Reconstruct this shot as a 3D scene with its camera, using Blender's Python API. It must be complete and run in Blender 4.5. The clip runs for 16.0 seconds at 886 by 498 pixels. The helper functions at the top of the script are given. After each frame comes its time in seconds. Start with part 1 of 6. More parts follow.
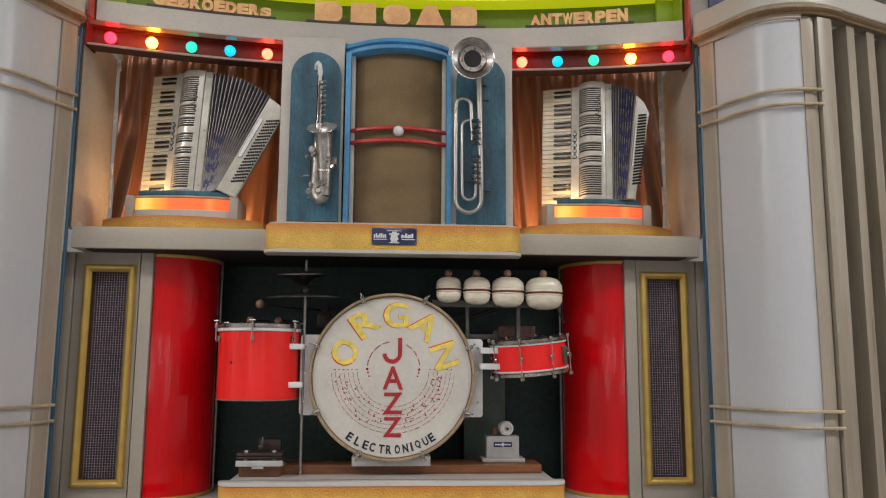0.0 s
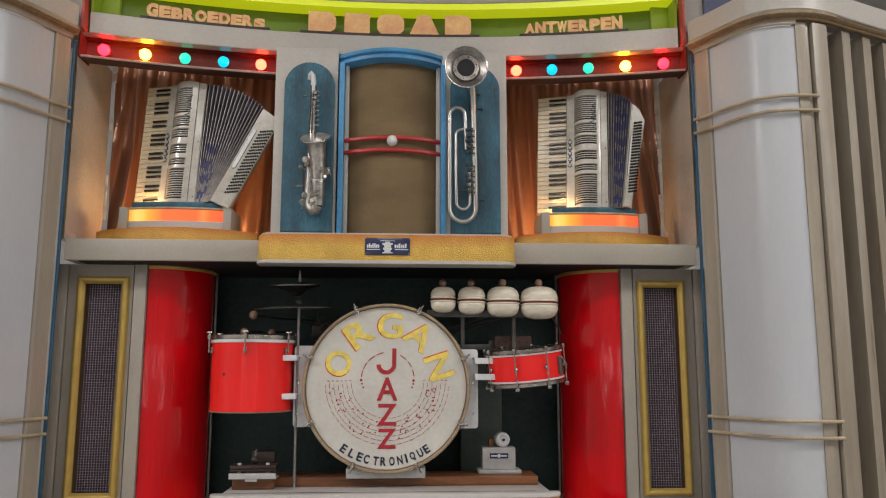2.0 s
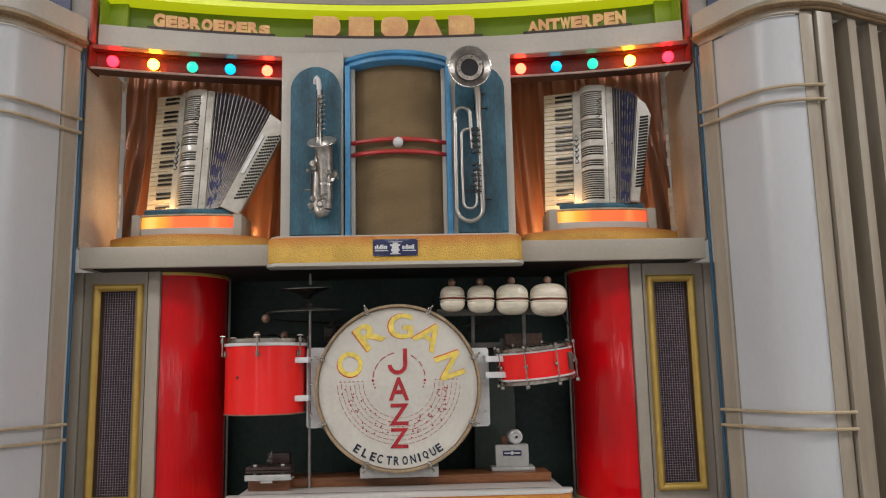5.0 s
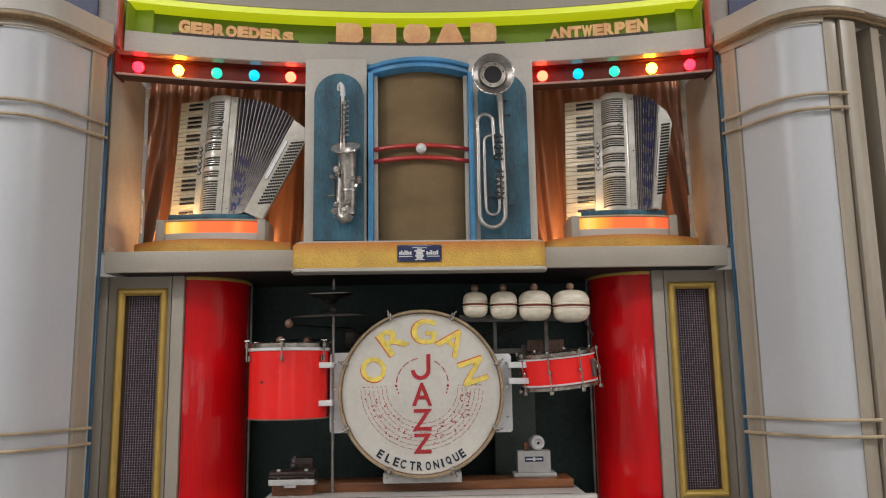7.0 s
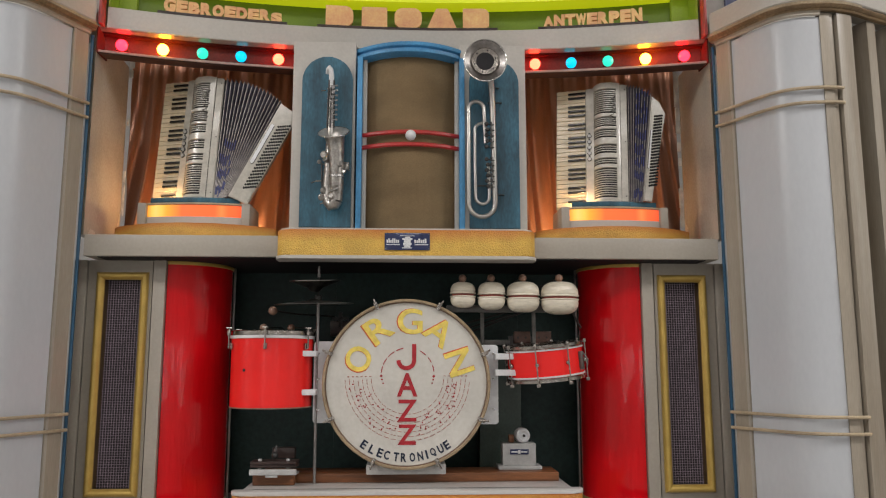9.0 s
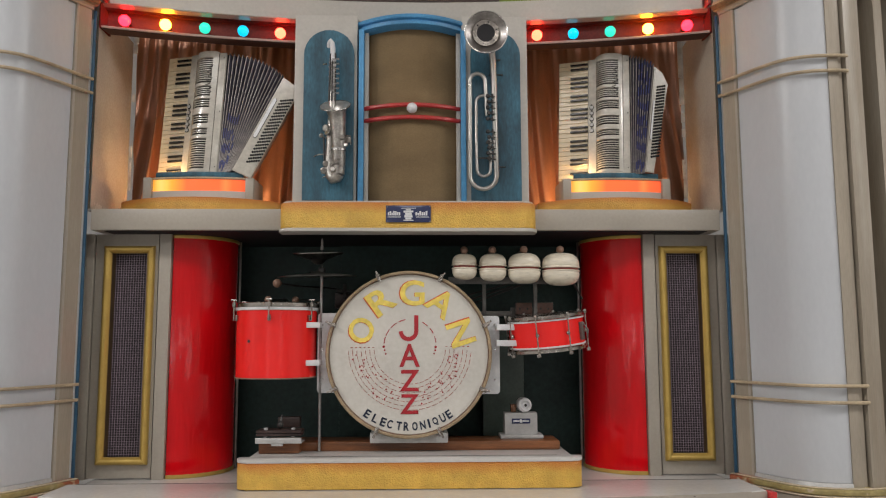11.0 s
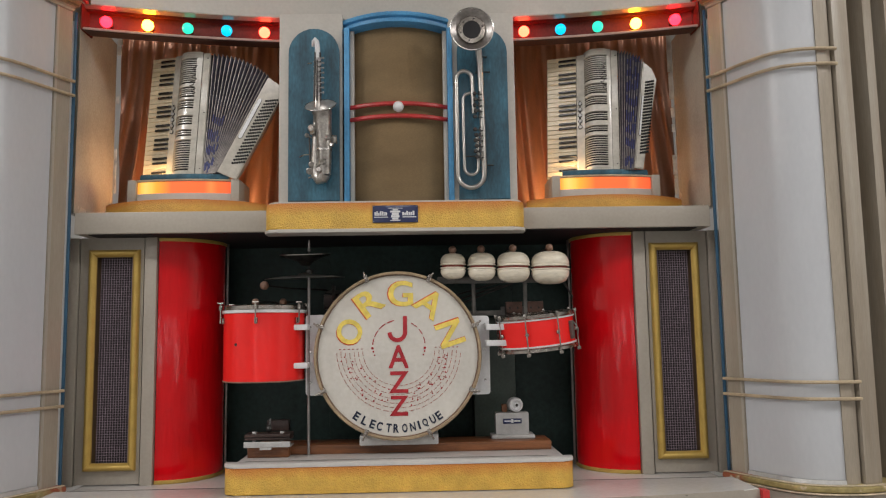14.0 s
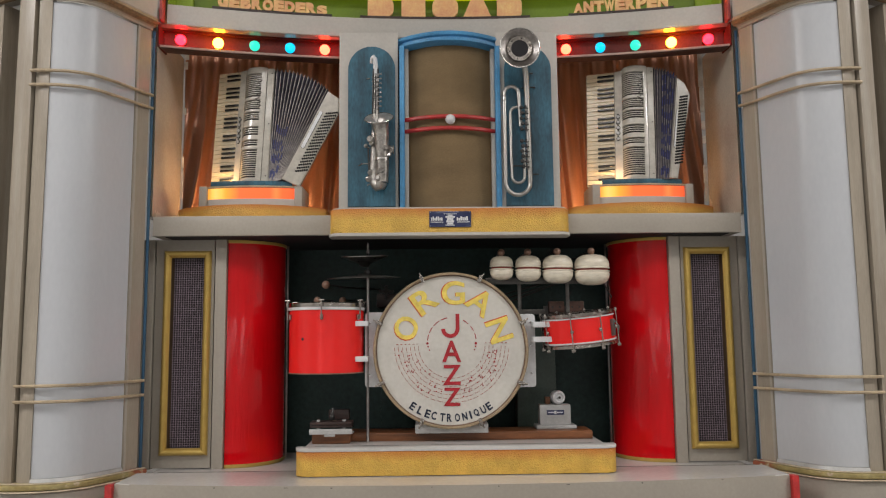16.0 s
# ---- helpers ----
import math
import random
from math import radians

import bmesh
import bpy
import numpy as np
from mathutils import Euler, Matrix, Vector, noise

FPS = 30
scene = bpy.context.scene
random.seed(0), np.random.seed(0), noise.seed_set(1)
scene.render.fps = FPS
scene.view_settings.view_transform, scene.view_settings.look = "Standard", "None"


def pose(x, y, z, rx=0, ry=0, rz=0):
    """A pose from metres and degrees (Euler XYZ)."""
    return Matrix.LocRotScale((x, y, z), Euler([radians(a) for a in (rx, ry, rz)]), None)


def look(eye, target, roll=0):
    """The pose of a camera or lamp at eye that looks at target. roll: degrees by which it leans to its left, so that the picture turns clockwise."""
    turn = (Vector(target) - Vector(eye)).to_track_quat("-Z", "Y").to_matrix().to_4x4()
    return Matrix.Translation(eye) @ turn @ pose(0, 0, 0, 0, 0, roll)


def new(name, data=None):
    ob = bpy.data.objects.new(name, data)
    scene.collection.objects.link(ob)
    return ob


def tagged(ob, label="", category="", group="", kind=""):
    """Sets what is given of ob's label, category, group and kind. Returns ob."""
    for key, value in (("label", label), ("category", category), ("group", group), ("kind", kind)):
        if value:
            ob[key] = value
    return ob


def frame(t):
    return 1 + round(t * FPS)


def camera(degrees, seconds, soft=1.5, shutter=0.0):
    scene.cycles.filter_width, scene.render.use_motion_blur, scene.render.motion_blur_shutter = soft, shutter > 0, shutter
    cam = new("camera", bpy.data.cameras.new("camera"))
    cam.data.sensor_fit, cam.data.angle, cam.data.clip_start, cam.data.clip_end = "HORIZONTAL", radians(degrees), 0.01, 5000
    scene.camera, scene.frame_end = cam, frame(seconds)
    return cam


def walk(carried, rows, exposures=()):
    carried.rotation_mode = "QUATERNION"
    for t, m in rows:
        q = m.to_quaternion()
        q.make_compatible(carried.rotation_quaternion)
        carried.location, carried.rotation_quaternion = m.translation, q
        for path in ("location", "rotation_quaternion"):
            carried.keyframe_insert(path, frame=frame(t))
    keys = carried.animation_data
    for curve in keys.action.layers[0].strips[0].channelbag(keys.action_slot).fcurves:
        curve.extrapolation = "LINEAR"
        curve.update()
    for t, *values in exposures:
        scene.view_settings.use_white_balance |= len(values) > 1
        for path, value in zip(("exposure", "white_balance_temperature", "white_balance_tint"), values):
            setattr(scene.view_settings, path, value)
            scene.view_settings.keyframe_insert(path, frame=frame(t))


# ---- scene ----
cam = camera(59.8, 16.0, soft=1.15)
PATH = [
    (0, (-0.0102, -2.9274, 1.4545), (0.1239, -0.9514, 1.7326), 0.35),
    (0.5, (-0.0035, -2.9125, 1.4608), (0.1383, -0.9377, 1.7439), 0.52),
    (1, (0.0028, -2.8971, 1.4602), (0.1465, -0.9240, 1.7538), 0.51),
    (1.5, (0.0166, -2.8969, 1.4597), (0.1490, -0.9241, 1.7605), 0.31),
    (2, (0.0379, -2.9135, 1.4603), (0.1541, -0.9397, 1.7611), 0.05),
    (2.5, (0.0721, -2.9333, 1.4598), (0.1705, -0.9577, 1.7552), -0.37),
    (3, (0.0891, -2.9369, 1.4614), (0.1771, -0.9597, 1.7491), -0.79),
    (3.5, (0.0959, -2.9347, 1.4614), (0.1773, -0.9564, 1.7439), -1.19),
    (4, (0.1152, -2.9317, 1.4633), (0.1832, -0.9531, 1.7470), -1.40),
    (6.5, (0.0128, -2.9331, 1.4604), (0.0715, -0.9590, 1.7757), -0.98),
    (7, (0.0064, -2.9406, 1.4604), (0.0628, -0.9661, 1.7740), -0.90),
    (7.5, (0.0006, -2.9405, 1.4604), (0.0586, -0.9650, 1.7674), -0.71),
    (8, (-0.0021, -2.9288, 1.4604), (0.0642, -0.9520, 1.7565), -0.52),
    (8.5, (-0.0057, -2.9161, 1.4650), (0.0739, -0.9383, 1.7515), -0.28),
    (9, (-0.0028, -2.8934, 1.4611), (0.0920, -0.9167, 1.7504), -0.01),
    (11.5, (0.0682, -2.9190, 1.4456), (0.1134, -0.9284, 1.6345), -0.38),
    (12, (0.0921, -2.9010, 1.4432), (0.1334, -0.9068, 1.5901), -0.73),
    (12.5, (0.1036, -2.8697, 1.4353), (0.1499, -0.8741, 1.5588), -1.06),
    (13, (0.0999, -2.8571, 1.4368), (0.1580, -0.8625, 1.5718), -1.24),
    (13.5, (0.0951, -2.8646, 1.4450), (0.1550, -0.8739, 1.6272), -1.19),
    (14, (0.0842, -2.8918, 1.4614), (0.1449, -0.9045, 1.6777), -0.96),
    (14.5, (0.0789, -2.9244, 1.4570), (0.1463, -0.9389, 1.6877), -0.80),
    (15, (0.0339, -2.9735, 1.4549), (0.0990, -0.9869, 1.6772), -0.72),
    (15.5, (-0.0439, -3.0522, 1.4374), (0.0071, -1.0653, 1.6601), -0.70),
    (16, (-0.0909, -3.1065, 1.4376), (-0.0483, -1.1196, 1.6626), -0.58),
]
walk(cam, [(t, look(eye, target, roll)) for t, eye, target, roll in PATH])

# ---- light and exposure ----
world = bpy.data.worlds.new("hall_air")
scene.world = world
world.use_nodes = True
world.node_tree.nodes["Background"].inputs[0].default_value = (0.9, 0.95, 1.0, 1)
world.node_tree.nodes["Background"].inputs[1].default_value = 0.05
scene.view_settings.exposure = -0.64


def area(name, eye, target, sx, sy, watts, color=(1, 1, 1)):
    lamp = bpy.data.lights.new(name, "AREA")
    lamp.shape, lamp.size, lamp.size_y, lamp.energy, lamp.color = "RECTANGLE", sx, sy, watts, color
    ob = new(name, lamp)
    ob.matrix_world = look(eye, target)
    return ob


# rows of tube lights under the hall's ceiling
for lx, ly, lw in ((-3.6, -2.4, 176), (3.6, -2.4, 146), (-1.3, -2.3, 30), (1.3, -2.3, 28), (0.0, -5.2, 46), (-3.2, -5.6, 64), (3.2, -5.6, 36)):
    area("hall_light", (lx, ly, 4.1), (lx, ly, 0), 1.8, 0.6, lw, (1.0, 0.96, 0.94))

# ---- materials ----


def node_mat(name):
    m = bpy.data.materials.new(name)
    m.use_nodes = True
    nt = m.node_tree
    return m, nt, nt.nodes["Principled BSDF"]


def paint(name, color, rough=0.4, metal=0.0, vary=0.12, scale=6.0, grain=120.0, bump=0.05, coat=0.0, stretch=(1, 1, 1), dark=None, spec=0.5, coords="Object"):
    """Base colour broken at two scales, with fine relief."""
    m, nt, bsdf = node_mat(name)
    link = nt.links.new
    tc = nt.nodes.new("ShaderNodeTexCoord")
    mp = nt.nodes.new("ShaderNodeMapping")
    mp.inputs["Scale"].default_value = stretch
    link(tc.outputs[coords], mp.inputs[0])
    big = nt.nodes.new("ShaderNodeTexNoise")
    big.inputs["Scale"].default_value, big.inputs["Detail"].default_value = scale, 5
    fine = nt.nodes.new("ShaderNodeTexNoise")
    fine.inputs["Scale"].default_value, fine.inputs["Detail"].default_value = grain, 3
    link(mp.outputs[0], big.inputs[0])
    link(mp.outputs[0], fine.inputs[0])
    ramp = nt.nodes.new("ShaderNodeValToRGB")
    d = dark or tuple(c * (1 - vary * 1.6) for c in color)
    ramp.color_ramp.elements[0].position, ramp.color_ramp.elements[0].color = 0.3, (*d, 1)
    ramp.color_ramp.elements[1].position, ramp.color_ramp.elements[1].color = 0.68, (*[min(1, c * (1 + vary * 0.5)) for c in color], 1)
    link(big.outputs[0], ramp.inputs[0])
    mix = nt.nodes.new("ShaderNodeMix")
    mix.data_type, mix.blend_type = "RGBA", "OVERLAY"
    mix.inputs[0].default_value = min(1.0, vary * 1.6)
    link(ramp.outputs[0], mix.inputs[6])
    link(fine.outputs[0], mix.inputs[7])
    link(mix.outputs[2], bsdf.inputs["Base Color"])
    rr = nt.nodes.new("ShaderNodeMapRange")
    rr.inputs["To Min"].default_value, rr.inputs["To Max"].default_value = max(0.02, rough - 0.08), min(1, rough + 0.1)
    link(big.outputs[0], rr.inputs[0])
    link(rr.outputs[0], bsdf.inputs["Roughness"])
    bp = nt.nodes.new("ShaderNodeBump")
    bp.inputs["Strength"].default_value, bp.inputs["Distance"].default_value = bump, 0.002
    link(fine.outputs[0], bp.inputs["Height"])
    link(bp.outputs[0], bsdf.inputs["Normal"])
    bsdf.inputs["Metallic"].default_value = metal
    bsdf.inputs["Coat Weight"].default_value = coat
    bsdf.inputs["Coat Roughness"].default_value = 0.06
    bsdf.inputs["Specular IOR Level"].default_value = spec
    return m


def glow(name, color, strength, base=None):
    m, nt, bsdf = node_mat(name)
    bsdf.inputs["Base Color"].default_value = (*(base or color), 1)
    bsdf.inputs["Emission Color"].default_value = (*color, 1)
    bsdf.inputs["Emission Strength"].default_value = strength
    bsdf.inputs["Roughness"].default_value = 0.2
    return m


GREY = paint("grey_green_paint", (0.385, 0.350, 0.295), 0.32, vary=0.06, scale=3, grain=90, stretch=(1, 1, 1))
DECK = paint("lightened_worn_deck_paint", (0.55, 0.54, 0.52), 0.22, vary=0.07, scale=2.2, grain=70, dark=(0.49, 0.475, 0.45))
GREY_LIGHT = paint("pale_grey_paint", (0.50, 0.475, 0.43), 0.36, vary=0.07, scale=3, grain=90)
TAUPE = paint("taupe_paint", (0.365, 0.32, 0.255), 0.2, vary=0.09, scale=5, grain=60, stretch=(4, 4, 0.5))
PANEL = paint("white_laminate", (0.51, 0.53, 0.555), 0.3, vary=0.035, scale=2, grain=40, bump=0.02, stretch=(2, 2, 0.8))
CREAM = paint("cream_moulding_paint", (0.47, 0.375, 0.25), 0.4, vary=0.2, scale=12, grain=150)
BLUE_TRIM = paint("blue_trim_paint", (0.03, 0.10, 0.18), 0.4, vary=0.15, scale=10)
BLUE = paint("bright_blue_paint", (0.075, 0.29, 0.54), 0.4, vary=0.18, scale=9, stretch=(1, 1, 0.5))
TEAL = paint("dark_blue_wood_stain", (0.034, 0.118, 0.172), 0.45, vary=0.4, scale=7, grain=60, stretch=(2.2, 2.2, 0.7), bump=0.12)
RED_LACQUER = paint("red_lacquer", (0.66, 0.005, 0.010), -0.02, vary=0.08, scale=3, grain=26, bump=0.6, coat=0.0, stretch=(3.2, 3.2, 0.42), spec=0.33)
RED_DRUM = paint("orange_red_drum_wrap", (0.88, 0.020, 0.018), 0.2, vary=0.07, scale=4, grain=30, bump=0.02, coat=0.0, spec=0.4)
RED_TRIM = paint("red_trim_paint", (0.50, 0.032, 0.03), 0.35, vary=0.2, scale=12, grain=100)
RED_CHANNEL = paint("dark_red_gloss_channel", (0.15, 0.024, 0.018), 0.22, vary=0.2, scale=10, spec=0.2)
GOLD = paint("gold_bronze_paint", (0.54, 0.37, 0.095), 0.34, metal=0.35, vary=0.07, scale=22, grain=180, bump=0.03)
BRASS_EDGE = paint("worn_brown_gold_paint", (0.31, 0.21, 0.115), 0.4, metal=0.2, vary=0.3, scale=14, grain=120)
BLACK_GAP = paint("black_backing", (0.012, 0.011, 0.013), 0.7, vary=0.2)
DARK_GREEN = paint("dark_green_black_paint", (0.032, 0.058, 0.053), 0.5, vary=0.3, scale=4, grain=50, spec=0.25)
CHROME = paint("worn_chrome", (0.62, 0.61, 0.59), 0.22, metal=1.0, vary=0.18, scale=25, grain=90, bump=0.03)
NICKEL = paint("tarnished_nickel", (0.42, 0.39, 0.355), 0.25, metal=1.0, vary=0.14, scale=30, grain=120, bump=0.02)
STEEL = paint("grey_steel", (0.36, 0.35, 0.34), 0.35, metal=0.8, vary=0.2, scale=20)
DULL_STEEL = paint("dull_dark_steel", (0.17, 0.165, 0.155), 0.45, metal=0.6, vary=0.2, scale=20)
IRON = paint("dark_iron", (0.05, 0.048, 0.046), 0.45, metal=0.5, vary=0.25, scale=20)
SILVER_PAINT = paint("silver_grey_hammer_paint", (0.48, 0.48, 0.47), 0.4, metal=0.15, vary=0.1, scale=30, grain=200, bump=0.2)
WOOD = paint("brown_varnished_wood", (0.20, 0.075, 0.028), 0.38, vary=0.35, scale=8, grain=80, stretch=(0.4, 6, 6), bump=0.1)
DARK_WOOD = paint("dark_rosewood", (0.045, 0.026, 0.022), 0.35, vary=0.35, scale=10, grain=80, stretch=(0.5, 6, 6))
BALL_WOOD = paint("turned_beech_wood", (0.25, 0.145, 0.10), 0.45, vary=0.2, scale=30)
IVORY = paint("ivory_lacquered_wood", (0.74, 0.68, 0.55), 0.28, vary=0.12, scale=18, grain=60, stretch=(1, 1, 4), coat=0.4)
SKIN = paint("white_drum_head", (0.62, 0.60, 0.545), 0.4, vary=0.08, scale=5, grain=60, bump=0.03)
HOOP = paint("tan_lacquered_hoop", (0.36, 0.27, 0.165), 0.35, vary=0.2, scale=15)
INK_RED = paint("dark_red_lettering", (0.42, 0.018, 0.028), 0.5, vary=0.15, scale=40)
INK_FAINT = paint("thin_red_pen_lines", (0.46, 0.12, 0.09), 0.55, vary=0.2, scale=60)
INK_YELLOW = paint("yellow_lettering", (0.84, 0.66, 0.13), 0.5, vary=0.14, scale=40)
INK_ORANGE = paint("orange_red_shadow_lettering", (0.68, 0.11, 0.03), 0.5, vary=0.15, scale=40)
INK_NAVY = paint("navy_lettering", (0.012, 0.022, 0.05), 0.5, vary=0.15, scale=40)
NAVY = paint("navy_enamel", (0.012, 0.022, 0.09), 0.3, vary=0.15, scale=30, coat=0.4)
WHITE_ENAMEL = paint("white_enamel", (0.70, 0.71, 0.72), 0.35, vary=0.08, scale=30)
LIME = paint("lime_green_paint", (0.15, 0.235, 0.015), 0.45, vary=0.1, scale=4)
LETTER = paint("pink_orange_letter_paint", (0.82, 0.53, 0.21), 0.45, vary=0.2, scale=12, dark=(0.74, 0.34, 0.17))
HALL = paint("plain_hall_wall", (0.66, 0.65, 0.63), 0.8, vary=0.06, scale=1.5)


def worn_rim():
    """Old gold paint with cream scuffs, and red-brown undercoat bared in long patches."""
    m = paint("worn_cream_gold_paint", (0.40, 0.335, 0.155), 0.3, metal=0.1, vary=0.25, scale=9, grain=60, dark=(0.27, 0.21, 0.075))
    nt = m.node_tree
    bsdf = nt.nodes["Principled BSDF"]
    tc = nt.nodes.new("ShaderNodeTexCoord")
    old = bsdf.inputs["Base Color"].links[0].from_socket
    sep = nt.nodes.new("ShaderNodeSeparateXYZ")
    nt.links.new(tc.outputs["Object"], sep.inputs[0])
    for size, gain, lo, hi, col in ((14.0, 0.22, 0.10, 0.135, (0.33, 0.10, 0.05, 1)), (22.0, 0.0, 0.60, 0.66, (0.58, 0.48, 0.34, 1))):
        n = nt.nodes.new("ShaderNodeTexNoise")
        n.inputs["Scale"].default_value, n.inputs["Detail"].default_value = size, 6
        nt.links.new(tc.outputs["Object"], n.inputs[0])
        src = n.outputs[0]
        if gain:
            add = nt.nodes.new("ShaderNodeMath")
            add.operation = "MULTIPLY_ADD"
            add.inputs[1].default_value = gain
            nt.links.new(n.outputs[0], add.inputs[0])
            nt.links.new(sep.outputs[1], add.inputs[2])
            src = add.outputs[0]
        rng = nt.nodes.new("ShaderNodeMapRange")
        rng.inputs["From Min"].default_value, rng.inputs["From Max"].default_value = lo, hi
        mix = nt.nodes.new("ShaderNodeMix")
        mix.data_type = "RGBA"
        mix.inputs[7].default_value = col
        nt.links.new(src, rng.inputs[0])
        nt.links.new(rng.outputs[0], mix.inputs[0])
        nt.links.new(old, mix.inputs[6])
        old = mix.outputs[2]
    nt.links.new(old, bsdf.inputs["Base Color"])
    return m


WORN_RIM = worn_rim()

HALL_FLOOR = paint("hall_floor", (0.33, 0.32, 0.305), 0.5, vary=0.15, scale=2)
MESH_CLOTH = paint("purple_grey_mesh", (0.35, 0.285, 0.345), 0.45, metal=0.15, vary=0.25, scale=60)


def gold_relief(name="yellow_gold_textured_relief", color=(0.70, 0.43, 0.075)):
    """Yellow textured plaster with orange sprayed along its upper edge."""
    m = paint(name, color, 0.42, metal=0.0, vary=0.12, scale=16, grain=130, bump=0.0)
    nt = m.node_tree
    bsdf = nt.nodes["Principled BSDF"]
    tc = nt.nodes.new("ShaderNodeTexCoord")
    v = nt.nodes.new("ShaderNodeTexVoronoi")
    v.inputs["Scale"].default_value = 210
    n = nt.nodes.new("ShaderNodeTexNoise")
    n.inputs["Scale"].default_value, n.inputs["Detail"].default_value = 110, 4
    mx = nt.nodes.new("ShaderNodeMath")
    bp = nt.nodes.new("ShaderNodeBump")
    bp.inputs["Strength"].default_value, bp.inputs["Distance"].default_value = 0.7, 0.003
    for a, b in ((tc.outputs["Object"], v.inputs[0]), (tc.outputs["Object"], n.inputs[0]), (v.outputs[0], mx.inputs[0]), (n.outputs[0], mx.inputs[1]), (mx.outputs[0], bp.inputs["Height"]), (bp.outputs[0], bsdf.inputs["Normal"])):
        nt.links.new(a, b)
    # orange overspray, uneven, towards the top edge of the block
    sep = nt.nodes.new("ShaderNodeSeparateXYZ")
    nt.links.new(tc.outputs["Generated"], sep.inputs[0])
    soft = nt.nodes.new("ShaderNodeTexNoise")
    soft.inputs["Scale"].default_value = 9
    nt.links.new(tc.outputs["Object"], soft.inputs[0])
    add = nt.nodes.new("ShaderNodeMath")
    add.operation = "MULTIPLY_ADD"
    add.inputs[1].default_value = 0.5
    nt.links.new(soft.outputs[0], add.inputs[0])
    nt.links.new(sep.outputs[2], add.inputs[2])
    rng = nt.nodes.new("ShaderNodeMapRange")
    rng.inputs["From Min"].default_value, rng.inputs["From Max"].default_value = 0.78, 1.25
    nt.links.new(add.outputs[0], rng.inputs[0])
    old = bsdf.inputs["Base Color"].links[0].from_socket
    mix = nt.nodes.new("ShaderNodeMix")
    mix.data_type = "RGBA"
    mix.inputs[7].default_value = (0.55, 0.19, 0.03, 1)
    nt.links.new(rng.outputs[0], mix.inputs[0])
    nt.links.new(old, mix.inputs[6])
    nt.links.new(mix.outputs[2], bsdf.inputs["Base Color"])
    return m


YELLOW = gold_relief()
ORANGE_GOLD = gold_relief("orange_gold_textured_relief", (0.64, 0.345, 0.06))


def speaker_cloth():
    m = paint("olive_brown_speaker_cloth", (0.235, 0.165, 0.088), 0.85, vary=0.16, scale=3.5, grain=160, stretch=(1, 1, 2.2), spec=0.2)
    nt = m.node_tree
    bsdf = nt.nodes["Principled BSDF"]
    tc = nt.nodes.new("ShaderNodeTexCoord")
    hs = []
    for axis in ("X", "Z"):
        w = nt.nodes.new("ShaderNodeTexWave")
        w.bands_direction, w.inputs["Scale"].default_value = axis, 95
        w.inputs["Distortion"].default_value = 1.5
        nt.links.new(tc.outputs["Object"], w.inputs[0])
        hs.append(w)
    a = nt.nodes.new("ShaderNodeMath")
    a.operation = "MULTIPLY"
    nt.links.new(hs[0].outputs[1], a.inputs[0])
    nt.links.new(hs[1].outputs[1], a.inputs[1])
    bp = nt.nodes.new("ShaderNodeBump")
    bp.inputs["Strength"].default_value, bp.inputs["Distance"].default_value = 0.6, 0.002
    nt.links.new(a.outputs[0], bp.inputs["Height"])
    nt.links.new(bp.outputs[0], bsdf.inputs["Normal"])
    return m


CLOTH = speaker_cloth()


def curtain_satin():
    m = paint("copper_brown_satin", (0.54, 0.245, 0.14), 0.33, metal=0.3, vary=0.16, scale=7, grain=200, bump=0.05, stretch=(3, 3, 0.5), spec=0.7)
    b = m.node_tree.nodes["Principled BSDF"]
    b.inputs["Sheen Weight"].default_value = 0.3
    b.inputs["Sheen Tint"].default_value = (0.9, 0.6, 0.4, 1)
    return m


SATIN = curtain_satin()

# ---- builders ----
MW = {}


def thing(name, at=(0, 0, 0), label="", category="", group="", kind="", m=None):
    ob = new(name)
    ob.matrix_world = m or Matrix.Translation(at)
    ob.empty_display_size = 0.05
    MW[ob] = ob.matrix_basis.copy()
    return tagged(ob, label, category, group, kind)


def finish(name, bm, material, sharp=35):
    bmesh.ops.recalc_face_normals(bm, faces=bm.faces)
    me = bpy.data.meshes.new(name)
    bm.to_mesh(me)
    bm.free()
    me.shade_smooth()
    me.set_sharp_from_angle(angle=radians(sharp))
    for mm in material if isinstance(material, (list, tuple)) else (material,):
        me.materials.append(mm)
    return me


def part(name, bm, material, parent=None, label="", local=False, sharp=35):
    """One mesh object under a thing or a part; bm is in world places unless local."""
    if parent and not local:
        bm.transform(MW[parent].inverted())
    ob = new(name, finish(name, bm, material, sharp))
    if parent:
        ob.parent = parent
        MW[ob] = MW[parent]
    else:
        MW[ob] = Matrix.Identity(4)
    return tagged(ob, label)


def again(ob, parent, m, name=None):
    """Another piece on the same mesh, moved by m within its thing."""
    o = new(name or ob.name.split(".")[0], ob.data)
    o.parent = parent
    o.matrix_basis = m
    MW[o] = MW[parent]
    return o


def B():
    return bmesh.new()


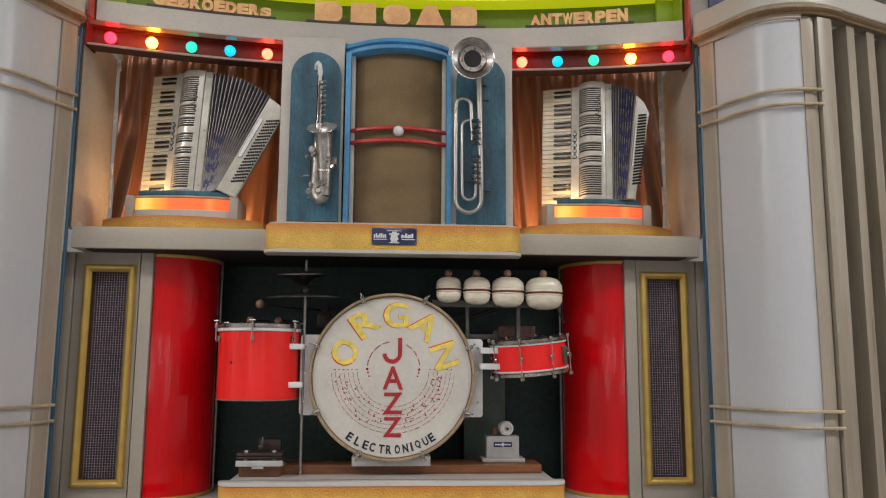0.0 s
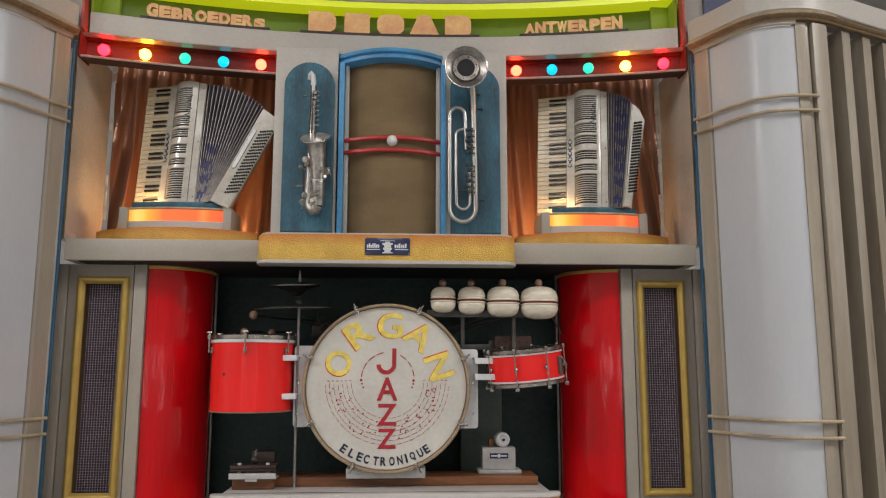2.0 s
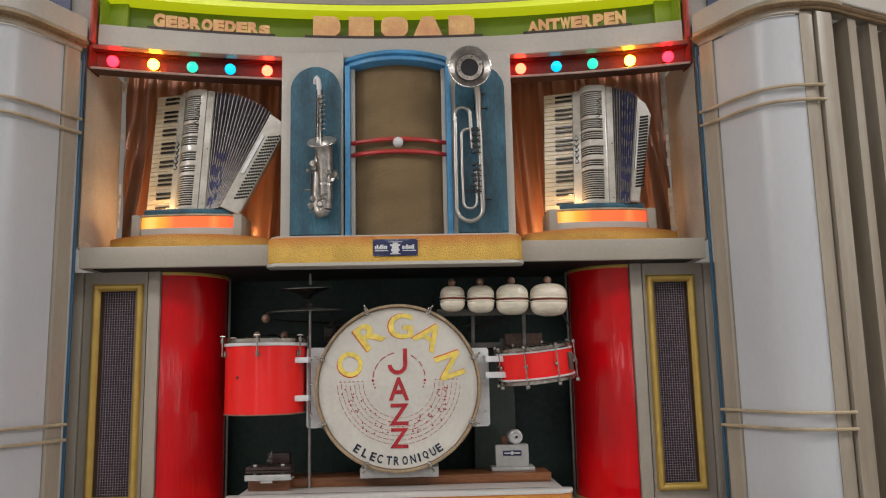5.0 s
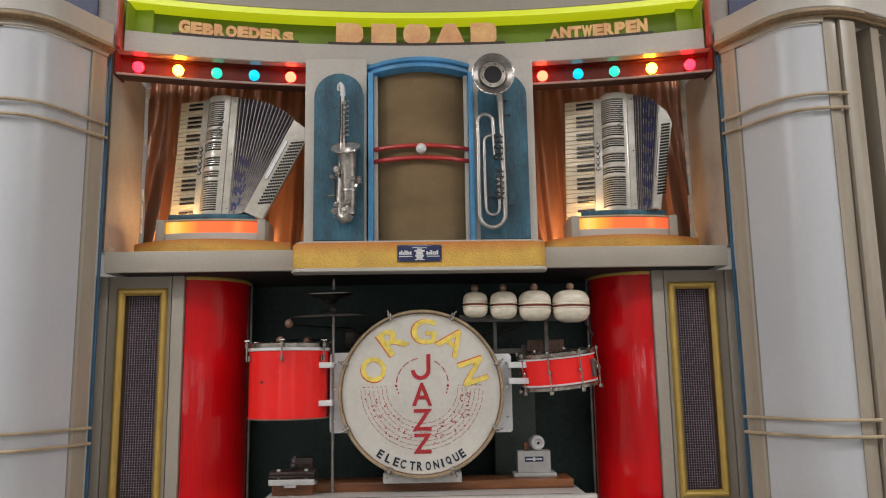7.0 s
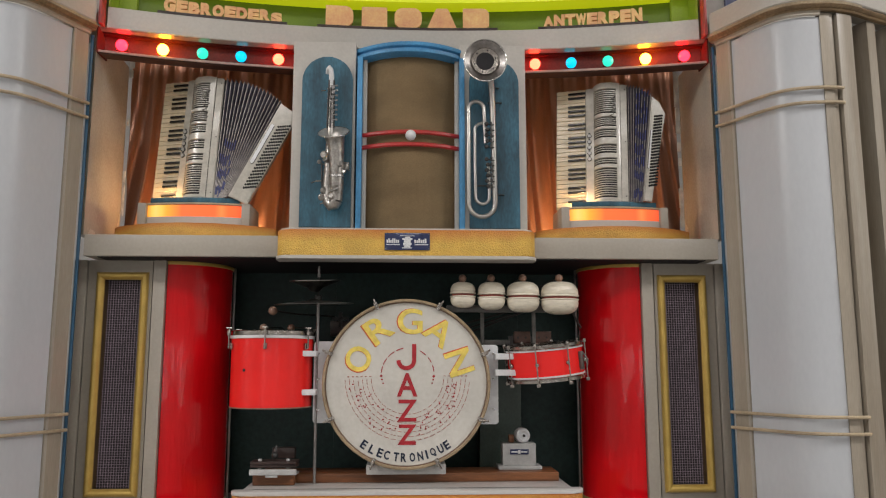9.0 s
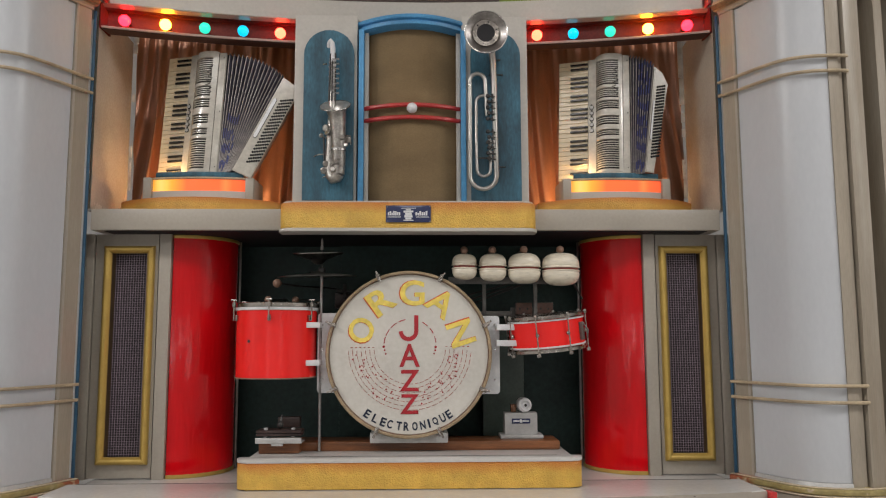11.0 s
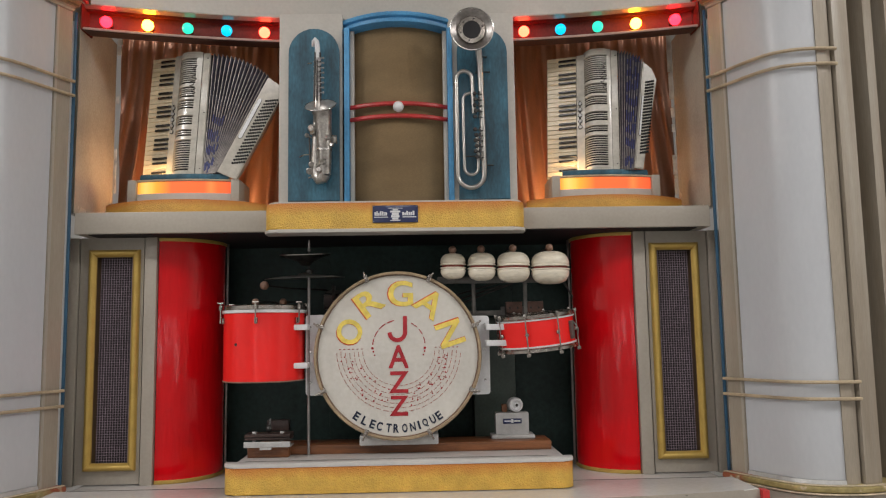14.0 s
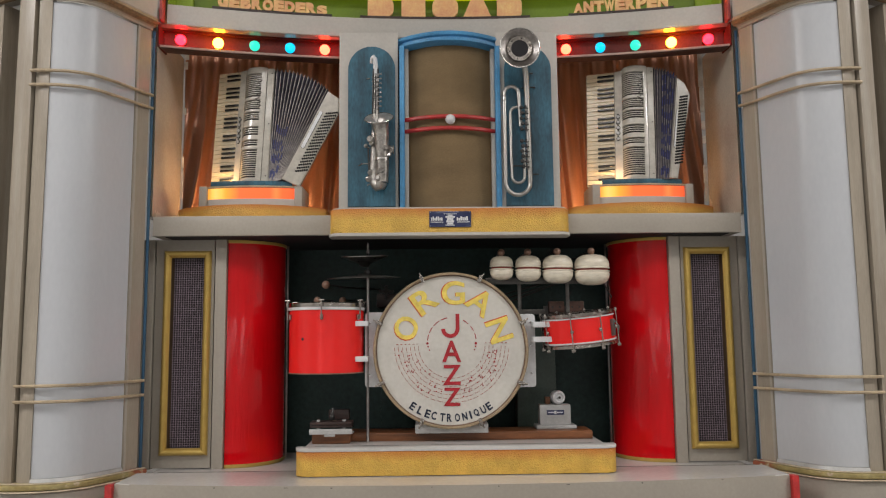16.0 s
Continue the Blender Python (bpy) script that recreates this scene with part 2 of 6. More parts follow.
def bx(bm, x0, x1, y0, y1, z0, z1, bev=0.0, seg=2, m=None):
    x0, x1, y0, y1, z0, z1 = min(x0, x1), max(x0, x1), min(y0, y1), max(y0, y1), min(z0, z1), max(z0, z1)
    r = bmesh.ops.create_cube(bm, size=1.0)
    vs = r["verts"]
    for v in vs:
        v.co = Vector((x0 + (v.co.x + 0.5) * (x1 - x0), y0 + (v.co.y + 0.5) * (y1 - y0), z0 + (v.co.z + 0.5) * (z1 - z0)))
    if bev:
        es = list({e for v in vs for e in v.link_edges})
        r = bmesh.ops.bevel(bm, geom=es, offset=bev, segments=seg, profile=0.6, affect="EDGES")
        vs = list({v for f in r["faces"] for v in f.verts} | {v for v in vs if v.is_valid})
    if m:
        bmesh.ops.transform(bm, matrix=m, verts=vs)
    return bm


def basis(axis):
    """Two directions square to an axis."""
    a = Vector(axis).normalized()
    u = a.orthogonal().normalized()
    return a, u, a.cross(u)


def loft(bm, rings, closed=True, cap=True):
    """Skin over rings of equal length."""
    vs = [[bm.verts.new(p) for p in ring] for ring in rings]
    n = len(rings[0])
    for a, b in zip(vs, vs[1:]):
        for i in range(n if closed else n - 1):
            j = (i + 1) % n
            bm.faces.new((a[i], a[j], b[j], b[i]))
    if cap and closed:
        bm.faces.new(vs[0][::-1])
        bm.faces.new(vs[-1])
    return bm


def lathe(bm, profile, m=None, seg=40):
    """Turn (radius, height) about z, then place by m."""
    m = m or Matrix.Identity(4)
    rings = []
    for r, h in profile:
        r = max(r, 0.0004)
        rings.append([m @ Vector((r * math.cos(2 * math.pi * i / seg), r * math.sin(2 * math.pi * i / seg), h)) for i in range(seg)])
    return loft(bm, rings)


def cyl(bm, p0, p1, r0, r1=None, seg=20):
    p0, p1 = Vector(p0), Vector(p1)
    a, u, w = basis(p1 - p0)
    rings = [[p + r * (u * math.cos(2 * math.pi * i / seg) + w * math.sin(2 * math.pi * i / seg)) for i in range(seg)] for p, r in ((p0, r0), (p1, r1 or r0))]
    return loft(bm, rings)


def ball(bm, c, r, seg=20, squash=(1, 1, 1)):
    res = bmesh.ops.create_uvsphere(bm, u_segments=seg, v_segments=seg // 2 + 2, radius=1.0)
    for v in res["verts"]:
        v.co = Vector((c[0] + v.co.x * r * squash[0], c[1] + v.co.y * r * squash[1], c[2] + v.co.z * r * squash[2]))
    return bm


def tube(bm, pts, r, seg=10):
    """A pipe along points; r one radius or one a point."""
    pts = [Vector(p) for p in pts]
    rs = r if isinstance(r, (list, tuple)) else [r] * len(pts)
    t0 = (pts[1] - pts[0]).normalized()
    u = t0.orthogonal().normalized()
    rings = []
    for i, p in enumerate(pts):
        t = (pts[min(i + 1, len(pts) - 1)] - pts[max(i - 1, 0)]).normalized()
        u = (u - t * u.dot(t)).normalized()
        w = t.cross(u)
        rings.append([p + rs[i] * (u * math.cos(2 * math.pi * k / seg) + w * math.sin(2 * math.pi * k / seg)) for k in range(seg)])
    return loft(bm, rings)


def prism(bm, poly, z0, z1, bev=0.0):
    bot = [bm.verts.new((x, y, z0)) for x, y in poly]
    top = [bm.verts.new((x, y, z1)) for x, y in poly]
    n = len(poly)
    fs = [bm.faces.new((bot[i], bot[(i + 1) % n], top[(i + 1) % n], top[i])) for i in range(n)]
    a, b = bm.faces.new(bot[::-1]), bm.faces.new(top)
    if bev:
        bmesh.ops.bevel(bm, geom=list(a.edges) + list(b.edges), offset=bev, segments=2, profile=0.6, affect="EDGES")
    return bm


def sweep(bm, plan, section):
    """A section of (out, z) points carried along a plan line; out is to the line's right hand side."""
    plan = [Vector((x, y, 0)) for x, y in plan]
    rings = []
    for i, p in enumerate(plan):
        d = []
        if i > 0:
            d.append((p - plan[i - 1]).normalized())
        if i < len(plan) - 1:
            d.append((plan[i + 1] - p).normalized())
        n = sum((Vector((q.y, -q.x, 0)) for q in d), Vector()).normalized()
        k = 1.0 / max(0.5, n.dot(Vector((d[0].y, -d[0].x, 0))))
        rings.append([p + n * (o * k) + Vector((0, 0, z)) for o, z in section])
    return loft(bm, rings)


def rect(o0, o1, z0, z1, b=0.0):
    if not b:
        return [(o0, z0), (o1, z0), (o1, z1), (o0, z1)]
    return [(o0, z0), (o1 - b, z0), (o1, z0 + b), (o1, z1 - b), (o1 - b, z1), (o0, z1)]


def arc_pts(cx, cy, r, a0, a1, n):
    return [(cx + r * math.cos(radians(a0 + (a1 - a0) * i / n)), cy + r * math.sin(radians(a0 + (a1 - a0) * i / n))) for i in range(n + 1)]


def flip(pts, s):
    """The plan for the side s, kept so that the outside stays to the right."""
    return pts if s > 0 else [(-x, y) for x, y in pts][::-1]


def letter(ch, size, thick, bold=0.0):
    """A character of the built-in font as a bmesh in the x-z plane, standing on z = 0, centred in x, thick along y."""
    cu = bpy.data.curves.new("glyph", "FONT")
    cu.body, cu.size, cu.extrude, cu.offset, cu.align_x = ch, size, thick / 2, bold, "CENTER"
    cu.resolution_u = 4
    ob = new("glyph", cu)
    bpy.context.view_layer.update()
    me = bpy.data.meshes.new_from_object(ob.evaluated_get(bpy.context.evaluated_depsgraph_get()))
    bm = B()
    bm.from_mesh(me)
    bpy.data.objects.remove(ob)
    bpy.data.meshes.remove(me)
    bm.transform(Matrix.Rotation(radians(90), 4, "X"))
    xs = [v.co.x for v in bm.verts]
    bm.transform(Matrix.Translation((-(min(xs) + max(xs)) / 2, 0, 0)))
    return bm

# ---- the hall ----
bm = B(); bx(bm, -5, 5, -8, 3, -0.1, 0.0)
tagged(part("floor", bm, HALL_FLOOR), "plain grey hall floor in front of the organ", "floor", kind="structure")
bm = B(); bx(bm, -5, 5, -8, 3, 4.3, 4.4)
tagged(part("ceiling", bm, HALL), "plain pale hall ceiling", "ceiling", kind="structure")
for nm, q in (("wall_north", (-5, 5, 3, 3.1)), ("wall_south", (-5, 5, -8.1, -8)), ("wall_east", (5, 5.1, -8, 3)), ("wall_west", (-5.1, -5, -8, 3))):
    bm = B(); bx(bm, *q, 0, 4.3)
    tagged(part(nm, bm, HALL), "plain pale hall wall", "wall", kind="structure")

# bright panes added far behind the camera, unseen but for glints in the lacquer
GLINT_GLOW = glow("glint_glow", (0.92, 0.96, 1.0), 7.0)
for i, (x0, x1, z0, z1) in enumerate(((-0.5, 0.0, 1.30, 1.62), (-2.75, -2.55, 0.9, 1.7), (-2.3, -2.1, 0.9, 1.7), (2.2, 2.4, 0.9, 1.7), (2.65, 2.85, 0.9, 1.7))):
    bm = B(); bx(bm, x0, x1, -7.999, -7.98, z0, z1)
    tagged(part("window_%d" % (i + 1), bm, GLINT_GLOW), "small bright hall window", "window", kind="structure")

# ---- the organ's stage ----
LOW = 0.929  # the deck behind the front ledge lies a little lower
STAGE = [(x, -0.512 + 0.082 * (x / 1.155) ** 2 + 0.026 * (x / 1.155) ** 8) for x in np.linspace(-1.155, 1.155, 41)]
stage = thing("stage_floor", (0, 0, 0.87), "grey painted stage ledge with a bowed front edge", "stage", kind="structure")
bm = B(); bx(bm, -1.155, 1.155, -0.1945, 0.6, 0.87, LOW)
part("rear_deck", bm, DECK, stage, "sunken rear deck")
bm = B(); prism(bm, STAGE + [(1.155, -0.197), (-1.155, -0.197)], 0.872, 0.953, 0.006)
deck = part("deck", bm, [DECK, GREY], stage, "worn grey painted deck, its top paled for light from above")
# the top takes the paler DECK: light from above is put into its colour
for f in deck.data.polygons:
    f.material_index = 0 if f.normal.z > 0.5 else 1
bm = B(); prism(bm, [(x, y - 0.003) for x, y in STAGE] + [(1.15, 0.5), (-1.15, 0.5)], 0.861, 0.8715, 0.003)
part("lower_lip", bm, GREY_LIGHT, stage)
bm = B(); bx(bm, -1.153, 1.153, -0.1968, -0.1935, LOW + 0.0005, 0.9465)
part("seam", bm, IRON, stage, "dark joint across the deck")
bm = B(); bx(bm, -1.12, 1.12, -0.2045, -0.1985, 0.9524, 0.9534)
part("open_joint", bm, BLACK_GAP, stage, "dark open joint in the deck paint")

bm = B()
for x, w, h in ((-0.80, 0.005, 0.006), (-0.56, 0.011, 0.003), (-0.41, 0.004, 0.007), (-0.08, 0.007, 0.003), (0.14, 0.004, 0.005), (0.37, 0.010, 0.003), (0.62, 0.005, 0.006), (0.90, 0.008, 0.003)):
    y = float(np.interp(x, [q[0] for q in STAGE], [q[1] for q in STAGE]))
    bx(bm, x - w * 0.55, x + w * 0.55, y - 0.0004, y + 0.003, 0.9480 - h * 0.5, 0.9480, 0.0003)
tagged(part("paint_chip", bm, IRON, stage, "small dark chips along the painted edge"), kind="stuff")

under = thing("under_stage_front", (0, 0, 0.3), "black recess with red ledge below the stage", "organ base", kind="structure")
bm = B(); sweep(bm, [(x, y + 0.16) for x, y in STAGE], rect(-0.02, 0.0, 0.0, 0.858))
part("recess_back", bm, BLACK_GAP, under)
bm = B(); sweep(bm, [(x, y + 0.16) for x, y in STAGE], [(0, 0.68), (0.15, 0.68), (0.15, 0.772), (0.0, 0.792)])
part("ledge", bm, RED_LACQUER, under, "glossy red sloping ledge")
bm = B(); sweep(bm, [(x, y + 0.012) for x, y in STAGE], rect(0.0, 0.012, 0.746, 0.771, 0.003))
part("ledge_trim", bm, BRASS_EDGE, under, "gold-brown edge strip")
bm = B(); sweep(bm, [(x, y + 0.03) for x, y in STAGE], rect(-0.02, 0.0, 0.0, 0.746))
part("skirt", bm, GREY, under)
bm = B(); bx(bm, -0.014, 0.014, -0.46, -0.42, 0.79, 0.858, 0.002)
part("prop", bm, GREY, under)
for s in (-1, 1):
    bm = B(); bx(bm, s * 1.1555, s * 1.1785, -0.424, -0.385, 0.0, 0.951, 0.003)
    part("corner_post", bm, RED_TRIM, under, "red painted corner post")
    bm = B(); bx(bm, s * 1.098, s * 1.152, -0.38, -0.20, 0.755, 0.8605, 0.003)
    part("corner_block", bm, GREY, under, "grey block behind the corner post")

# ---- side columns ----
PX = [1.170, 1.19, 1.215, 1.24, 1.27, 1.30, 1.335, 1.38, 1.43, 1.49, 1.56, 1.65, 1.75, 1.9, 2.15, 2.45]
PY = [-0.085, -0.122, -0.170, -0.222, -0.284, -0.334, -0.366, -0.386, -0.395, -0.396, -0.378, -0.338, -0.295, -0.231, -0.125, 0.005]


def smooth_line(xs, ys, n=12):
    """A dense smooth curve through plan points."""
    p = [Vector((x, y)) for x, y in zip(xs, ys)]
    p = [2 * p[0] - p[1]] + p + [2 * p[-1] - p[-2]]
    out = []
    for a, b, c, d in zip(p, p[1:], p[2:], p[3:]):
        for k in range(n):
            t = k / n
            out.append(0.5 * (2 * b + (c - a) * t + (2 * a - 5 * b + 4 * c - d) * t * t + (3 * b - a - 3 * c + d) * t ** 3))
    return out + [p[-2]]


COL = smooth_line(PX, PY)


def col_line(x0, x1):
    at = lambda x: (x, float(np.interp(x, [q.x for q in COL], [q.y for q in COL])))
    return [at(x0)] + [(q.x, q.y) for q in COL if x0 + 0.001 < q.x < x1 - 0.001] + [at(x1)]


# GROOVE's dark brown holds the shade that lies between the fins
GROOVE = paint("shaded_groove_brown", (0.075, 0.060, 0.042), 0.5, vary=0.25, scale=5, stretch=(4, 4, 0.4))
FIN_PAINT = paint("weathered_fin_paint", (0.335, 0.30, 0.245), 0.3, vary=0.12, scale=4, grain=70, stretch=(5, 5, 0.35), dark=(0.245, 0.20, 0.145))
RIM_CREAM = paint("chipped_cream_paint", (0.62, 0.52, 0.38), 0.4, vary=0.2, scale=20)
RED_STRIP = paint("faded_red_paint", (0.40, 0.055, 0.05), 0.4, vary=0.2, scale=12, grain=100)


def column(s):
    c = thing("column", (s * 1.4, -0.2, 0.0), "rounded white-panelled side column with cream bands and grey fins", "column", "side columns of the organ", "structure")
    b = lambda x0, x1, sec, nm, mat, lab="": part(nm, sweep(B(), flip(col_line(x0, x1), s), sec), mat, c, lab)
    b(1.57, 2.45, rect(-0.34, -0.31, 0.0, 2.70), "fin_backing", GROOVE, "backing between the fins, dark brown with their shade put in")
    b(1.186, 1.57, rect(-0.24, -0.20, 0.0, 2.70), "backing", TAUPE)
    b(1.186, 1.2165, rect(-0.07, 0.0, 0.953, 2.668, 0.002), "pilaster", TAUPE, "taupe pilaster strip")
    b(1.2120, 1.2162, rect(-0.01, 0.0022, 0.957, 2.668, 0.001), "bead", GREY)
    b(1.217, 1.4420, rect(-0.05, -0.006, 0.9695, 2.6645, 0.001), "panel", PANEL, "curved white laminate panel")
    b(1.217, 1.4420, [(-0.05, 0.9570), (0.003, 0.9570), (-0.002, 0.9690), (-0.05, 0.9690)], "sill", SILVER_PAINT, "grey metal sill strip")
    b(1.4425, 1.478, rect(-0.05, -0.001, 0.953, 2.6775, 0.002), "pilaster", TAUPE)
    b(1.4785, 1.4945, rect(-0.05, -0.008, 0.953, 2.6775, 0.001), "pilaster_step", TAUPE, "stepped back edge of the pilaster")
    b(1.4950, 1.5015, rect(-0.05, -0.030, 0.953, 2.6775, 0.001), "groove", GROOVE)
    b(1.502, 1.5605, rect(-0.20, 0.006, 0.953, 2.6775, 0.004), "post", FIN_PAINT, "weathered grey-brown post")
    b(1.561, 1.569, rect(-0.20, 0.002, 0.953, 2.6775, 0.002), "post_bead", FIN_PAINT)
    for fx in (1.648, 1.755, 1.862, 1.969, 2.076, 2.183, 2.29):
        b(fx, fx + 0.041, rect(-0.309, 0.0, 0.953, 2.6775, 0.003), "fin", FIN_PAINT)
    # blue corner bead where the column meets the facade
    bm = B(); bx(bm, s * 1.1735, s * 1.1845, -0.104, -0.0965, 0.957, 2.668, 0.002)
    part("corner_bead", bm, BLUE_TRIM, c, "blue painted corner bead")
    for z in (2.405, 2.352, 1.287, 1.233):
        b(1.1815, 1.5035, [(0.0065, z - 0.0105), (0.0125, z - 0.011), (0.0165, z - 0.008), (0.0170, z - 0.003), (0.0135, z), (0.0065, z)], "band", CREAM, "cream wooden band")
    b(1.186, 1.4420, [(0.0, 2.6655), (0.005, 2.6655), (0.008, 2.6695), (0.0075, 2.6735), (0.014, 2.679), (0.0, 2.679)], "cornice_cove", TAUPE)
    b(1.181, 2.45, [(0.0, 2.6795), (0.016, 2.6795), (0.020, 2.6835), (0.018, 2.6865), (0.026, 2.689), (0.033, 2.696), (0.030, 2.70), (0.0, 2.70)], "cornice_moulding", BRASS_EDGE, "brown-gold cornice moulding")
    b(1.181, 1.6, [(0.0, 2.700), (0.02, 2.7), (0.024, 2.712), (0.0, 2.716)], "cornice_bead", CREAM)
    b(1.181, 2.45, rect(-0.09, 0.018, 2.7165, 2.80, 0.004), "crown", GREY_LIGHT, "pale grey crown board")
    b(1.180, 2.45, [(-0.1, 0.9345), (0.030, 0.9345), (0.036, 0.938), (0.0385, 0.946), (0.0375, 0.953), (0.03, 0.9565), (-0.1, 0.9565)], "base_rim", WORN_RIM, "worn cream and gold base moulding with red paint showing")
    b(1.180, 2.45, rect(0.020, 0.0335, 0.9568, 0.9592, 0.001), "rim_edge", RIM_CREAM, "thin cream upper edge")
    b(1.180, 2.45, rect(0.0, 0.0415, 0.9290, 0.9340, 0.002), "rim_lip", RIM_CREAM, "chipped cream lower lip")
    b(1.192, 2.45, rect(-0.1, 0.03, 0.842, 0.9285, 0.004), "base_board", GREY)
    b(1.192, 2.45, rect(-0.02, 0.034, 0.8335, 0.8415, 0.002), "base_lip", GREY)
    b(1.2, 1.262, rect(-0.12, -0.005, 0.757, 0.833, 0.003), "base_block", GREY, "grey block under the base board")
    b(1.2, 2.45, rect(-0.12, -0.05, 0.0, 0.833), "base_recess", BLACK_GAP)
    b(1.2, 2.45, [(-0.049, 0.66), (0.03, 0.66), (0.03, 0.738), (-0.049, 0.756)], "base_ledge", RED_LACQUER, "glossy red ledge")
    # red strip beside the sign box
    bm = B(); bx(bm, s * 1.148, s * 1.159, -0.112, -0.07, 2.7135, 3.0, 0.002)
    part("red_strip", bm, RED_STRIP, c, "faded red painted strip")
    # slanting grey cap behind the crown
    bm = B(); prism(bm, [(s * 1.16, -0.06), (s * 1.24, -0.09), (s * 1.6, -0.1), (s * 1.6, 0.1), (s * 1.16, 0.1)], 2.72, 2.93)
    part("cap", bm, GREY_LIGHT, c)
    bm = B(); bx(bm, s * 1.23, s * 1.40, -0.125, -0.11, 2.795, 2.95)
    part("cap_panel", bm, NAVY, c, "dark blue panel above the crown")
    return c


for s in (-1, 1):
    column(s)

# ---- lower bay: speaker panels, red pillars, dark back ----
back = thing("bay_back_wall", (0, 0.42, 0.953), "dark green-black painted back of the drum bay", "wall", kind="structure")
bm = B(); bx(bm, -0.95, 0.95, 0.42, 0.45, LOW, 1.84)
part("board", bm, DARK_GREEN, back)
bm = B(); bx(bm, -0.30, 0.475, 0.395, 0.4195, LOW, 1.84, 0.003)
part("back_board", bm, DARK_GREEN, back)
bm = B(); bx(bm, 0.30, 0.47, 0.30, 0.3945, LOW, 1.52, 0.003)
part("side_block", bm, paint("green_grey_board", (0.048, 0.072, 0.058), 0.45, vary=0.25), back, "dull green board")


# the sides of the opening are coloured dark brown to hold their shade
GRILLE_LINING = paint("shaded_brown_lining", (0.085, 0.05, 0.022), 0.5, vary=0.2, scale=12)


def speaker_panel(s):
    p = thing("speaker_panel", (s * 1.05, 0.05, 0.953), "grey panel with a gold-framed tall speaker grille", "speaker panel", "speaker panels of the organ", "structure")
    X = lambda a, b: (s * a, s * b)
    bm = B()
    for a, b, z0, z1 in ((0.9475, 0.978, LOW + 0.005, 1.835), (1.128, 1.181, LOW + 0.005, 1.835), (0.978, 1.128, LOW + 0.005, 1.005), (0.978, 1.128, 1.768, 1.835)):
        bx(bm, *X(a, b), 0.012, 0.04, z0, z1)
    part("board", bm, GREY, p, "grey-green painted board")
    bm = B(); bx(bm, *X(0.898, 0.942), 0.003, 0.05, LOW, 1.835, 0.002)
    part("stile", bm, GREY, p)
    bm = B(); bx(bm, *X(1.1855, 1.232), 0.004, 0.05, LOW, 1.835, 0.002)
    part("outer_stile", bm, GREY, p)
    bm = B(); bx(bm, *X(0.9425, 0.9472), 0.03, 0.04, LOW, 1.835)
    part("joint", bm, BLACK_GAP, p, "dark joint beside the board")
    bm = B(); bx(bm, *X(1.1812, 1.1853), 0.03, 0.04, LOW, 1.835)
    part("joint", bm, BLACK_GAP, p, "dark joint beside the board")
    bm = B(); bx(bm, *X(0.97, 1.136), 0.052, 0.058, 0.99, 1.78)
    part("backing", bm, BLACK_GAP, p)
    for a, b in ((0.9785, 0.9868), (1.1192, 1.1275)):
        bm = B(); bx(bm, *X(a, b), 0.0122, 0.0515, 1.0055, 1.7675)
        part("lining", bm, GRILLE_LINING, p, "side of the grille opening, its shade put into dark brown")
    # moulding with mitred corners: a round ridge with a thin inner lip
    prof = [(0.0, 0.0117), (0.0, 0.003), (0.0025, -0.0045), (0.007, -0.0085), (0.012, -0.0098), (0.017, -0.0085), (0.0215, -0.0045), (0.0245, 0.0015), (0.0275, 0.0035), (0.028, 0.0117)]
    corners = [(0.959, 0.983, 1, 1), (1.147, 0.983, -1, 1), (1.147, 1.79, -1, -1), (0.959, 1.79, 1, -1)]
    for i in range(4):
        ends = []
        for k, gap in ((i, 0.0002), ((i + 1) % 4, -0.0002)):
            x, z, dx, dz = corners[k]
            gx, gz = (gap, 0) if i == 0 else (0, gap) if i == 1 else (-gap, 0) if i == 2 else (0, -gap)
            ends.append([Vector((s * (x + dx * o + gx), y, z + dz * o + gz)) for o, y in prof])
        bm = B(); loft(bm, ends)
        part("frame_stile" if i % 2 else "frame_rail", bm, GOLD, p, "gold-bronze painted moulding")
    bm = B()
    for i in range(14):
        x = 0.987 + (i + 0.5) * 0.132 / 14
        bx(bm, s * (x - 0.0009), s * (x + 0.0009), 0.040, 0.0415, 1.008, 1.765)
    for i in range(80):
        z = 1.011 + (i + 0.5) * 0.751 / 80
        bx(bm, s * 0.9872, s * 1.1188, 0.0418, 0.0433, z - 0.0009, z + 0.0009)
    tagged(part("mesh", bm, MESH_CLOTH, p, "purple-grey woven metal mesh"), kind="stuff")
    return p


def red_pillar(s):
    p = thing("red_pillar", (s * 0.86, 0.2, 0.953), "glossy red lacquered half-round pillar with brass rings", "pillar", "red pillars", "structure")
    cx, cy, r = 0.895, 0.215, 0.195
    line = arc_pts(cx, cy, r, 270, 170, 26)
    pts = [(s * x, y) for x, y in line]
    if s > 0:
        pts = pts[::-1]
    bm = B(); sweep(bm, pts, rect(-0.012, 0.0, LOW + 0.012, 1.824))
    part("shell", bm, RED_LACQUER, p)
    for z0, z1 in ((LOW, LOW + 0.014), (1.822, 1.835)):
        bm = B(); sweep(bm, pts, rect(-0.012, 0.004, z0, z1, 0.002))
        part("ring", bm, GOLD, p, "thin brass ring")
    bm = B(); bx(bm, s * (cx - r - 0.008), s * (cx - r - 0.0015), cy + 0.03, cy + 0.045, LOW, 1.835, 0.001)
    part("edge_strip", bm, STEEL, p)
    bm = B(); bx(bm, s * (cx - r + 0.012), s * 0.9, cy + 0.05, cy + 0.06, LOW, 1.835)
    part("return_board", bm, BLACK_GAP, p)
    return p


for s in (-1, 1):
    speaker_panel(s)
    red_pillar(s)

